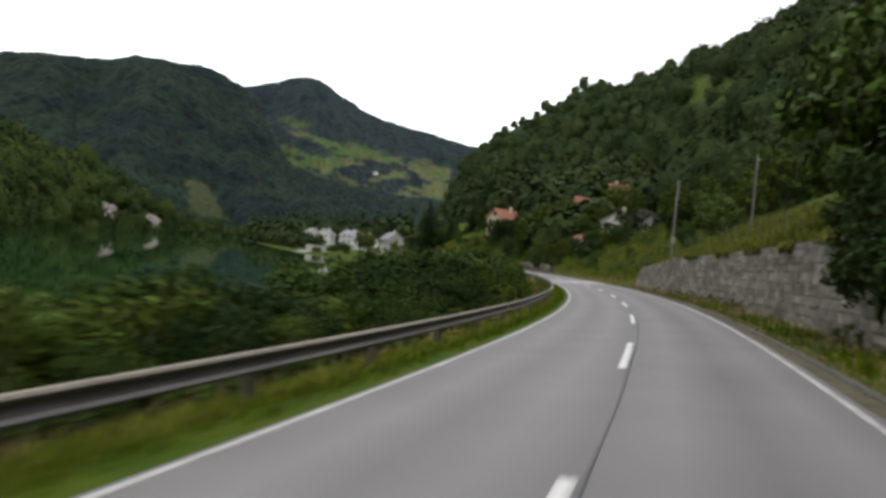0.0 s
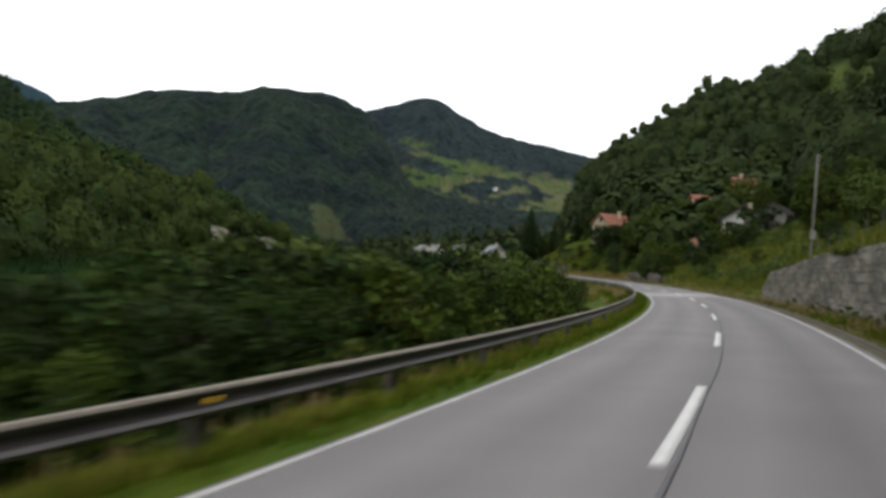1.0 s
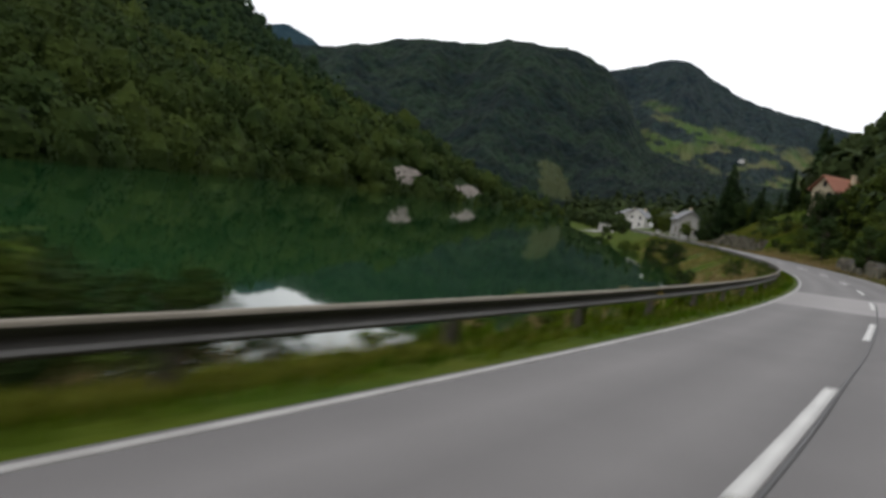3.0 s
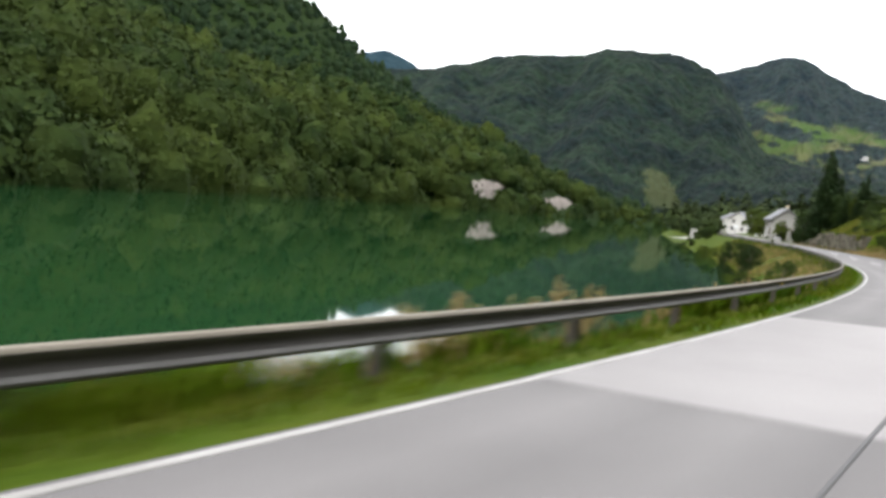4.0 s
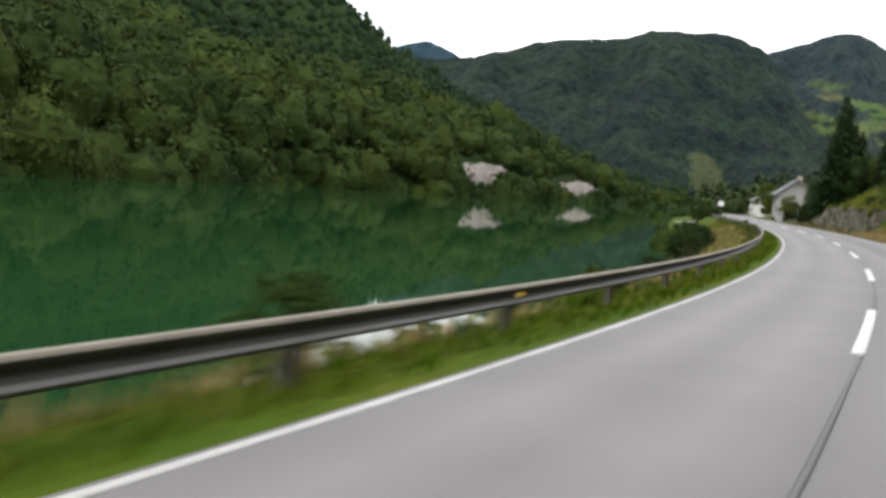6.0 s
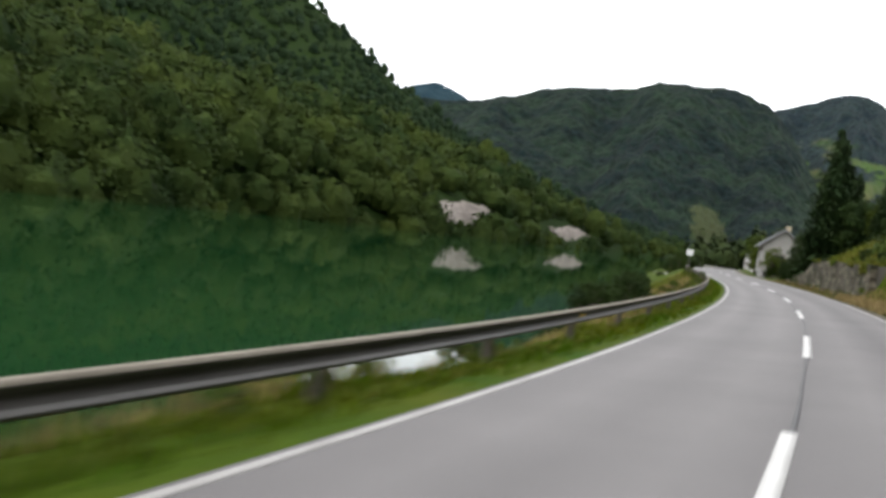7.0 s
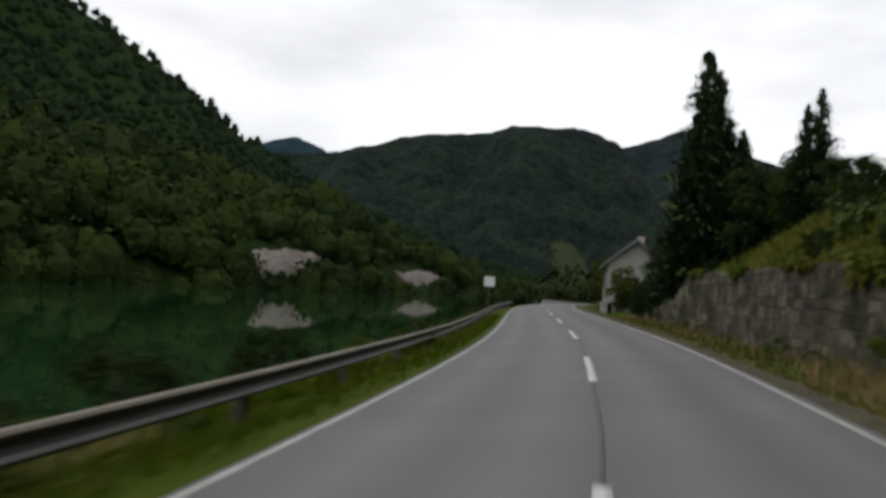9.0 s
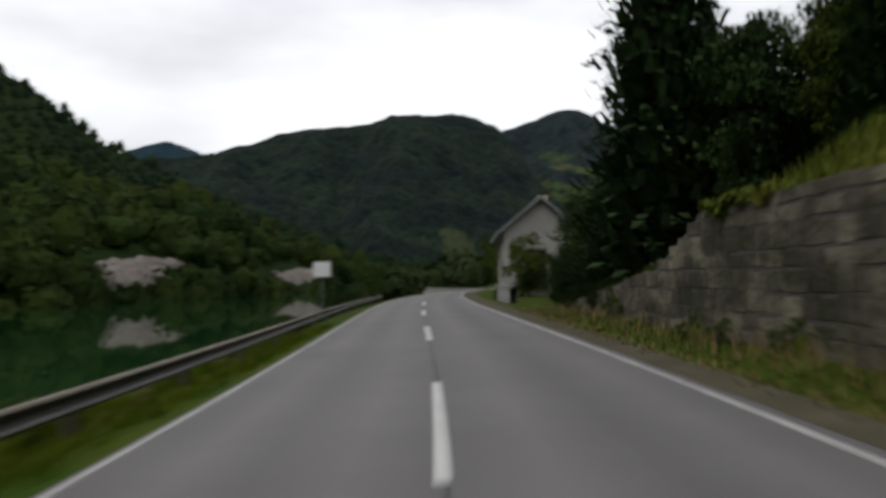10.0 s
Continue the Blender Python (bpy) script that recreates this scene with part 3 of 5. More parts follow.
# ---- woods on the two mountain sides ----
def crown_quads(P, R, H, K, rng, grain=1.0):
    """K leaf clumps round each crown centre P (n, 3), of radius R and half height H: an array (n*K, 4, 3)."""
    n = len(P)
    u = rng.normal(size=(n, K, 3))
    u[..., 2] = np.abs(u[..., 2]) * 1.0 - 0.35
    u /= np.linalg.norm(u, axis=2, keepdims=True)
    lump = 1 + 0.34 * np.sin(u[..., 0:1] * 4.3 + P[:, None, 0:1]) * np.cos(u[..., 1:2] * 4.7 + u[..., 2:3] * 3 + P[:, None, 1:2])
    rad = rng.uniform(0.66, 1.10, size=(n, K, 1)) * lump
    c = P[:, None] + u * rad * np.stack([R, R, H], -1)[:, None]
    nrm = u + rng.normal(scale=0.2, size=u.shape)
    nrm /= np.linalg.norm(nrm, axis=2, keepdims=True)
    t = np.cross(nrm, rng.normal(size=u.shape))
    t /= np.linalg.norm(t, axis=2, keepdims=True)
    b = np.cross(nrm, t)
    size = (R[:, None, None] * grain * rng.uniform(0.20, 0.42, size=(n, K, 1)))
    t, b = t * size, b * size * rng.uniform(0.6, 1.0, size=(n, K, 1))
    return np.stack([c - t - b, c + t - 0.6 * b, c + 0.7 * t + b, c - 0.8 * t + 0.7 * b], 2).reshape(-1, 4, 3)


def core_quads(P, R, H, rings=4, sides=7):
    """The closed inner mass of each crown, a little inside its leaf clumps."""
    v, a = np.linspace(-0.45, 1.0, rings + 1) * math.pi / 2, np.linspace(0, 2 * math.pi, sides + 1)
    V, A = np.meshgrid(v, a, indexing="ij")
    U = np.stack([np.cos(V) * np.cos(A), np.cos(V) * np.sin(A), np.sin(V)], -1)
    Q = np.stack([U[:-1, :-1], U[:-1, 1:], U[1:, 1:], U[1:, :-1]], 2).reshape(-1, 4, 3)
    lump = 1 + 0.34 * np.sin(Q[None, ..., 0:1] * 4.3 + P[:, None, None, 0:1]) * np.cos(Q[None, ..., 1:2] * 4.7 + Q[None, ..., 2:3] * 3 + P[:, None, None, 1:2])
    return (P[:, None, None] + Q[None] * lump * (0.76 * np.stack([R, R, H], -1))[:, None, None]).reshape(-1, 4, 3)


def cone_quads(P, R, H, K, rng):
    """Drooping sprays of conifers whose foot centres are P; R spread, H height."""
    n = len(P)
    v = rng.uniform(0.03, 1.0, size=(n, K, 1)) ** 0.8
    a = rng.uniform(0, 2 * math.pi, size=(n, K, 1))
    rr = (1 - v) * rng.uniform(0.55, 1.05, size=(n, K, 1)) + 0.03
    out = np.concatenate([np.cos(a), np.sin(a), np.zeros_like(a)], -1)
    c = P[:, None] + np.concatenate([rr * np.cos(a) * R[:, None, None] * 0.6, rr * np.sin(a) * R[:, None, None] * 0.6, v * H[:, None, None]], -1)
    side = np.concatenate([-np.sin(a), np.cos(a), np.zeros_like(a)], -1)
    ln = R[:, None, None] * (0.22 + 0.45 * rr)
    tip = c + out * ln + np.array([0, 0, -0.42]) * ln
    wd = side * ln * 0.55
    return np.stack([c - 0.6 * wd + (0, 0, 0.1), tip - wd, tip + wd, c + 0.6 * wd + (0, 0, 0.1)], 2).reshape(-1, 4, 3)


ROCKS = [(-81.8, 381.0, 58.0, 6.0), (-83.2, 517.0, 66.0, 6.5)]   # foot x, y, length, depth


def hill_meadow(x, y, z, crown=0.0):
    """True on the small mown meadow high on the wooded hillside, or where a crown would stand before it."""
    a, r = np.degrees(np.arctan2(x, y)), np.hypot(x, y)
    lo, hi = np.degrees(np.arctan2(z + crown - 1.4, r)), np.degrees(np.arctan2(z - 1.4, r))
    w = 0.35 * fbm(a * 1.9, r * 0.02, 4.0)
    return (a > 25.2 + w) & (a < 29.6 + w) & (np.abs(a - 27.1) > 0.22) & (hi < 13.3 + w) & (lo > 11.75 + 0.1 * (a - 27.5)) & (r > 60)


def wood(name, label, az0, az1, table_f, table_r, table_az, gap, K, seed, centre, r_lo=0.0, r_hi=1.05, conifers=0.15, size=4.2, mat=None):
    rng = np.random.RandomState(seed)
    a = rng.uniform(az0, az1, 90000)
    f, c = np.interp(a, table_az, table_f), np.interp(a, table_az, table_r)
    lo, hi = f + (c - f) * r_lo, f + (c - f) * r_hi
    r = lo + (hi - lo) * rng.uniform(0, 1, 90000) ** 1.1
    x, y = centre[0] + r * np.sin(np.radians(a)), centre[1] + r * np.cos(np.radians(a))
    s, d = road_sd(x, y)
    ok = ((np.abs(d) > 24) | (s > 300)) & ((x > 58) | (y > 230) | (x < 0))
    for rx, ry, rw, rh in ROCKS:
        ok &= ~((((x - rx + 3) / 8) ** 2 + ((y - ry + 4) / (rw * 0.46)) ** 2 < 1))
    x, y, r = x[ok], y[ok], r[ok]
    cell, keep = {}, []
    for i in range(len(x)):
        g = gap * (0.75 + r[i] / 900)
        k = (int(x[i] // g), int(y[i] // g))
        if k not in cell:
            cell[k] = 1
            keep.append(i)
    x, y = x[keep], y[keep]
    z = land(x, y)
    bare = hill_meadow(x, y, z, size * 1.9)
    x, y, z = x[~bare], y[~bare], z[~bare]
    R = size * rng.uniform(0.45, 1.3, len(x)) * (1 + 0.3 * fbm(x * 0.03, y * 0.03, seed))
    con = rng.rand(len(x)) < conifers
    H = R * rng.uniform(0.9, 1.6, len(x))
    P = np.stack([x, y, z + H * 0.55 + rng.uniform(-0.8, 0.8, len(x))], -1)
    gone = np.hypot(x - 30, y - 120)
    q = []
    for sel, kk, grain in ((~con & (gone < 150), K * 15, 0.20), (~con & (gone >= 150) & (gone < 260), K * 8, 0.29), (~con & (gone >= 260), K * 3, 0.42)):
        if sel.any():
            q.append(crown_quads(P[sel], R[sel], H[sel], kk, rng, grain))
            q.append(core_quads(P[sel], R[sel], H[sel]))
    if con.any():
        q.append(cone_quads(np.stack([x, y, z], -1)[con], R[con] * 0.9, H[con] * 2.9, K, rng))
    ob = new(name, quads_mesh(name, np.concatenate(q), mat or M_FOREST))
    return tagged(ob, label, "forest", kind="stuff")


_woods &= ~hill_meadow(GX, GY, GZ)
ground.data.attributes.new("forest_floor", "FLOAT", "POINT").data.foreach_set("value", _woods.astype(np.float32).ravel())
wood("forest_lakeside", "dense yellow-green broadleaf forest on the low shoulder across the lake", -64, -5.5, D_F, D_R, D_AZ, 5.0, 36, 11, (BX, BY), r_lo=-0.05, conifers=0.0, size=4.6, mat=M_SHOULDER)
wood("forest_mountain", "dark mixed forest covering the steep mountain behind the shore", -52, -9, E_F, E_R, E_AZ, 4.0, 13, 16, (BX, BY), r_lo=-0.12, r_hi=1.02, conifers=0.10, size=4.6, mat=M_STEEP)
wood("forest_hillside", "dark mixed forest covering the rising hillside", 7.3, 47, C_F, C_R, C_AZ, 6.6, 32, 12, (0.0, 0.0), conifers=0.0, size=4.9)


def grove(name, label, n, places, size, K, seed, conifers=0.3):
    """A wood over the valley floor; places(rng, n) gives x and y."""
    rng = np.random.RandomState(seed)
    x, y = places(rng, n)
    z = land(x, y)
    ok = z > LAKE + 0.4
    x, y, z = x[ok], y[ok], z[ok]
    R = size * rng.uniform(0.6, 1.3, len(x))
    con = rng.rand(len(x)) < conifers
    H = R * rng.uniform(1.0, 1.4, len(x))
    q = [crown_quads(np.stack([x, y, z + H * 0.8], -1)[~con], R[~con], H[~con], K, rng, 0.8), cone_quads(np.stack([x, y, z], -1)[con], R[con], H[con] * 3.0, K, rng)]
    return tagged(new(name, quads_mesh(name, np.concatenate(q), M_FOREST)), label, "forest", kind="stuff")


def beyond_village(r, n):
    y = r.uniform(330, 760, n)
    lo = np.interp(y, [330, 440, 475, 500, 760], [34, 26, -8, -28, -50])
    return lo + (120 - lo) * r.rand(n), y


def along_shore(r, n):
    y = 328 + 354 * r.rand(n) ** 0.75
    return np.interp(y, [225, 240, 300, 350, 450, 700], [12, 8, -2, -10, -20, -44]) + r.uniform(4, 16, n), y


grove("forest_valley", "dark mixed wood on the valley floor behind the village", 1300, beyond_village, 4.2, 60, 13)
def low_shore(r, n):
    y = r.uniform(248, 330, n)
    return np.interp(y, [225, 240, 300, 350], [12, 8, -2, -10]) + r.uniform(2, 9, n), y


grove("shore_bushes", "low yellow-green bushes at the village waterline", 70, low_shore, 0.9, 120, 15, 0.0)
grove("shore_trees", "small bushy trees along the village shore", 300, along_shore, 2.5, 110, 14, 0.1)

# ---- road ----
def strip(name, s0, s1, d0, d1, z, mat, step=1.0, cols=2, label="", category=""):
    s = np.linspace(s0, s1, max(2, int((s1 - s0) / step) + 1))
    d = np.linspace(d0, d1, cols)
    S, D = np.meshgrid(s, d, indexing="ij")
    return grid_mesh(name, rp(S, D, z)[:, ::-1], mat)


def slab(name, s0, s1, d0, d1, z0, z1, mat, step=1.0):
    """A strip with thickness."""
    s = np.linspace(s0, s1, max(2, int((s1 - s0) / step) + 1))
    P = np.stack([rp(s, d0, z0), rp(s, d0, z1), rp(s, d1, z1), rp(s, d1, z0), rp(s, d0, z0)], 1)
    me = grid_mesh(name, P, mat, smooth=False)
    return me


def road_sheet():
    """The asphalt with its thickness; the lateral place of each point is kept for the wheel tracks."""
    s = np.linspace(-40, 338, 379)
    d = np.concatenate([[-2.72], np.linspace(-2.72, 2.98, 40), [2.98]])
    z = np.zeros(42)
    z[0] = z[-1] = -0.25
    S, D = np.meshgrid(s, d, indexing="ij")
    me = grid_mesh("road", rp(S, D, np.broadcast_to(z, S.shape))[:, ::-1], M_ASPHALT, smooth=True)
    me.attributes.new("lateral", "FLOAT", "POINT").data.foreach_set("value", D[:, ::-1].astype(np.float32).ravel())
    return me


def worn(m):
    """Adds wheel tracks and an oily middle to each lane of an asphalt."""
    n, l = m.node_tree.nodes, m.node_tree.links
    bs = n["Principled BSDF"]
    src = bs.inputs["Base Color"].links[0].from_socket
    at, ramp, mul, noi, mix = n.new("ShaderNodeAttribute"), n.new("ShaderNodeValToRGB"), n.new("ShaderNodeMix"), n.new("ShaderNodeTexNoise"), n.new("ShaderNodeMapRange")
    at.attribute_name = "lateral"
    add = n.new("ShaderNodeMapRange")
    add.inputs["From Min"].default_value, add.inputs["From Max"].default_value = -2.7, 2.7
    l.new(at.outputs["Fac"], add.inputs["Value"])
    l.new(add.outputs["Result"], ramp.inputs["Fac"])
    e = ramp.color_ramp.elements
    e[0].position, e[1].position = 0.0, 1.0
    e[0].color, e[1].color = (0.85, 0.85, 0.85, 1), (0.8, 0.8, 0.8, 1)
    for pos, val in ((0.08, 0.95), (0.15, 1.14), (0.26, 0.90), (0.38, 1.14), (0.46, 0.98), (0.50, 0.86), (0.54, 0.94), (0.63, 1.10), (0.70, 0.90), (0.76, 0.76), (0.82, 0.90), (0.88, 1.03), (0.94, 0.86)):
        q = e.new(pos)
        q.color = (val, val, val, 1)
    noi.inputs["Scale"].default_value, noi.inputs["Detail"].default_value = 0.11, 3.0
    geo = n.new("ShaderNodeNewGeometry")
    l.new(geo.outputs["Position"], noi.inputs["Vector"])
    mix.inputs["From Min"].default_value, mix.inputs["From Max"].default_value = 0.1, 0.5
    l.new(noi.outputs["Fac"], mix.inputs["Value"])
    mul.data_type, mul.blend_type = "RGBA", "MULTIPLY"
    l.new(mix.outputs["Result"], mul.inputs["Factor"])
    l.new(src, mul.inputs["A"])
    l.new(ramp.outputs["Color"], mul.inputs["B"])
    l.new(mul.outputs["Result"], bs.inputs["Base Color"])


worn(M_ASPHALT)
road = new("road", road_sheet())
tagged(road, "grey worn asphalt two-lane road curving along the lake", "road", kind="structure")
part("road_patch", slab("road_patch", 81.0, 91.0, -2.715, 2.97, -0.1, 0.004, M_PATCH), road, "paler resurfaced stretch of asphalt")
_in = np.interp(np.linspace(-40, 300, 341), NARROW_S, NARROW)
part("edge_line", slab("edge_line", -40, 300, -LANE - 0.048, -LANE + 0.048, -0.02, 0.008, M_PAINT_OLD), road, "worn white edge line")
part("edge_line", slab("edge_line", -40, 300, LANE - 0.048 - _in, LANE + 0.048 - _in, -0.02, 0.008, M_PAINT_OLD), road, "worn white edge line")
ss = np.arange(-40, 300, 1.0)
sc = np.interp(ss, [60, 110, 140], [0.105, 0.06, -0.005]) + 0.012 * np.sin(ss * 0.37) + 0.01 * np.sin(ss * 0.83)
sw = 0.022 + 0.006 * np.sin(ss * 0.61)
part("tar_seam", grid_mesh("tar_seam", np.stack([rp(ss, sc - sw, -0.02), rp(ss, sc - sw, 0.006), rp(ss, sc + sw, 0.006), rp(ss, sc + sw, -0.02)], 1), M_SEAM), road, "dark bitumen joint along the middle")
for k in range(-3, 20):
    part("lane_dash", slab("lane_dash", 0.59 + 12 * k, 0.59 + 12 * k + 4.98, -0.07, 0.065, -0.02, 0.010, M_PAINT), road)
gutter = new("kerb", slab("kerb", -40, 78, 3.0, 3.12, -0.2, 0.05, M_MORTAR))
tagged(gutter, "low mossy dark concrete kerb beside the road", "kerb", kind="structure")

# ---- guard rail ----
rail = tagged(new("guard_rail"), "weathered galvanised steel crash barrier on short posts", "guard rail")
W_PROFILE = [(-0.02, 0.000), (0.048, 0.010), (0.060, 0.036), (0.048, 0.064), (-0.022, 0.096), (-0.032, 0.126), (-0.022, 0.156), (0.050, 0.190), (0.060, 0.218), (0.056, 0.236), (0.035, 0.248), (0.004, 0.250)]
RAIL_D = -3.70


def rail_z(s):
    return np.interp(s, [100, 135, 200], [0.235, 0.185, 0.147])



def rail_piece(s0, s1):
    s = np.linspace(s0, s1, 5)
    front = [rp(s, RAIL_D + o, rail_z(s) + h) for o, h in W_PROFILE]
    back = [rp(s, RAIL_D + o - 0.006, rail_z(s) + h) for o, h in reversed(W_PROFILE)]
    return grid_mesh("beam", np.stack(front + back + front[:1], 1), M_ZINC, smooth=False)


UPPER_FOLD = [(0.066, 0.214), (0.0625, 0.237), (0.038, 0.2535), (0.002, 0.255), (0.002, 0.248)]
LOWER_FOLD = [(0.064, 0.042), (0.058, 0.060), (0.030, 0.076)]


def edge_piece(s0, s1, fold, mat=M_DUST_LIT):
    """A fold of the beam with dust or painted light in its colour, lying just proud of it."""
    s = np.linspace(s0, s1, 5)
    return grid_mesh("fold", np.stack([rp(s, RAIL_D + o, rail_z(s) + h) for o, h in fold], 1), mat, smooth=False)


for k in range(-3, 62):
    s0 = 4.0 * k
    beam = part("beam", rail_piece(s0, s0 + 4.03), rail)
    part("top_edge", edge_piece(s0 + 0.01, s0 + 3.99, UPPER_FOLD), beam, "dusty beige upper fold, sky light on it painted in")
    part("lower_fold", edge_piece(s0 + 0.01, s0 + 3.99, LOWER_FOLD, M_FOLD_LIT), beam, "grey lower fold, light on it painted in")
    c = rp(s0 + 0.1, RAIL_D - 0.125, rail_z(s0) - 0.205)
    t = Matrix.Rotation(-heading(s0), 4, "Z")
    bm = bmesh.new()
    box_bm(bm, (0.016, 0.15, 1.10), (0, 0, -0.15), 0.003)
    box_bm(bm, (0.09, 0.014, 1.10), (0.045, 0.075, -0.15), 0.003)
    box_bm(bm, (0.09, 0.014, 1.10), (0.045, -0.075, -0.15), 0.003)
    box_bm(bm, (0.08, 0.18, 0.14), (0.040, 0, 0.33), 0.01)
    post = part("post", from_bm("post", bm, M_RUST), rail, "dark weathered steel post")
    post.matrix_basis = Matrix.Translation(c) @ t
    if k % 6 == 0:
        rb = box_mesh("reflector", (0.02, 0.12, 0.05), (0.20, 0, 0.36), M_YELLOW, 0.004)
        ref = part("reflector", rb, rail, "small yellow reflector")
        ref.matrix_basis = Matrix.Translation(c) @ t

# thin dirt and grit that covers the ragged edge of the asphalt below the walls
s = np.linspace(-38, 262, 602)
edge = 2.76 - np.interp(s, NARROW_S, NARROW) + 0.05 * fbm(s * 0.9, s * 0.31, 6.0)
P = np.stack([rp(s, edge, 0.004), rp(s, edge + 0.12, 0.012), rp(s, 3.06, 0.014), rp(s, 3.30, -0.02)], 1)
tagged(new("shoulder", grid_mesh("shoulder", P[:, ::-1], M_DIRT)), "tan gritty dirt strip along the asphalt's edge", "verge", kind="structure")

# ---- stone walls ----
def stone_mesh(seed):
    """One rough block of unit size, its face towards -y."""
    r = random.Random(seed)
    V = []
    for y, k in ((0.5, 0.5), (-0.46, 0.5), (-0.5, 0.475)):
        for sx, sz in ((-1, -1), (1, -1), (1, 1), (-1, 1)):
            V.append((sx * k + r.uniform(-0.035, 0.035), y + r.uniform(-0.02, 0.02), sz * k + r.uniform(-0.03, 0.03)))
    F = [(8, 9, 10, 11)]
    for a in (0, 4):
        for i in range(4):
            j = (i + 1) % 4
            F.append((a + i, a + j, a + 4 + j, a + 4 + i))
    return V, F


STONES = {m: [mesh_of("stone", *stone_mesh(i), m) for i in range(9)] for m in (M_STONE, M_PALE)}
STONE_RAW = [stone_mesh(i) for i in range(9)]


def stone_wall(name, label, s0, s1, height, course, width, near0, near1, seed, face=4.9, mats=(M_STONE, M_STONE_REST)):
    """A coursed block wall along the road; single blocks from near0 to near1, the rest joined."""
    r = random.Random(seed)
    wall = tagged(new(name), label, "wall", kind="structure")
    s = np.arange(s0, s1 + 0.5, 1.0)
    h = height(s)
    core = np.stack([rp(s, face - 0.036, -0.3), rp(s, face - 0.036 + 0 * s, np.maximum(h - 0.02, 0.05)), rp(s, face + 1.05, np.maximum(h - 0.02, 0.05)), rp(s, face + 1.05, -0.3)], 1)
    core = np.concatenate([core[:1][:, [3, 2, 2, 3]], core, core[-1:][:, [3, 2, 2, 3]]])
    part("core", grid_mesh("core", core, M_MORTAR, smooth=False), wall, "grey mortar bed")
    RV, RF, count = [], [], 0
    z = -0.12
    row = 0
    while z < 2.7:
        ch = course * r.uniform(0.7, 1.3)
        p = s0 + r.uniform(-0.5, 0)
        while p < s1:
            w = width * r.uniform(0.45, 1.5)
            mid = p + w / 2
            top = float(height(np.array([mid]))[0])
            if z + 0.10 < top and mid < s1:
                hh = min(ch * r.uniform(0.84, 1.16), top - z + 0.02)
                up = r.uniform(-0.025, 0.025)
                c = rp(mid, face + 0.13 + r.uniform(-0.007, 0.007), z + up + hh / 2)
                m = Matrix.Translation(c) @ Matrix.Rotation(-heading(mid), 4, "Z") @ Matrix.Rotation(-math.pi / 2, 4, "Z") @ Matrix.Rotation(r.uniform(-0.02, 0.02), 4, "Y")
                m = m @ Matrix.Diagonal((w - 0.028, 0.36, hh - 0.028, 1))
                k = r.randrange(9)
                if near0 < mid < near1 and count < 300:
                    b = part("stone", STONES[mats[0]][k], wall)
                    b.matrix_basis = m
                    count += 1
                else:
                    o = len(RV)
                    RV += [m @ Vector(v) for v in STONE_RAW[k][0]]
                    RF += [tuple(i + o for i in f) for f in STONE_RAW[k][1]]
            p += w
        z += ch
        row += 1
    if RV:
        rest = part("stonework", mesh_of("stonework", RV, RF, mats[1]), wall)
        rest["kind"] = "stuff"
    return wall


stone_wall("wall_near", "grey rough-hewn stone retaining wall below a grassy bank", -6, 79, wall_height, 0.30, 0.78, 12, 38, 5, mats=(M_PALE, M_PALE_REST))
stone_wall("wall_far", "weathered grey stone block retaining wall with a sloping end", 182, 214, wall_height, 0.30, 0.50, 192, 216, 6)
stone_wall("wall_low", "low broken grey stone wall at the foot of the bank", 126, 143, lambda q: 0.9 + 0.5 * np.sin(q * 0.9) * np.sin(q * 0.37), 0.42, 0.9, 120, 150, 7, face=4.3)


# ---- plants ----
def leaf_quads(centres, radii, n_leaf, size, rng, flat=0.8):
    """Loose leaves gathered round clump centres."""
    q = []
    for c, r in zip(centres, radii):
        u = rng.normal(size=(n_leaf, 3))
        u /= np.linalg.norm(u, axis=1, keepdims=True)
        p = np.asarray(c) + u * r * rng.uniform(0.45, 1.05, size=(n_leaf, 1)) * np.array([1, 1, flat])
        nrm = u + rng.normal(scale=0.7, size=u.shape) + np.array([0, 0, 0.4])
        nrm /= np.linalg.norm(nrm, axis=1, keepdims=True)
        t = np.cross(nrm, rng.normal(size=u.shape))
        t /= np.linalg.norm(t, axis=1, keepdims=True)
        b = np.cross(nrm, t)
        sz = size * rng.uniform(0.6, 1.3, size=(n_leaf, 1))
        q.append(np.stack([p - t * sz, p - b * sz * 0.5, p + t * sz, p + b * sz * 0.5], 1))
    return np.concatenate(q)


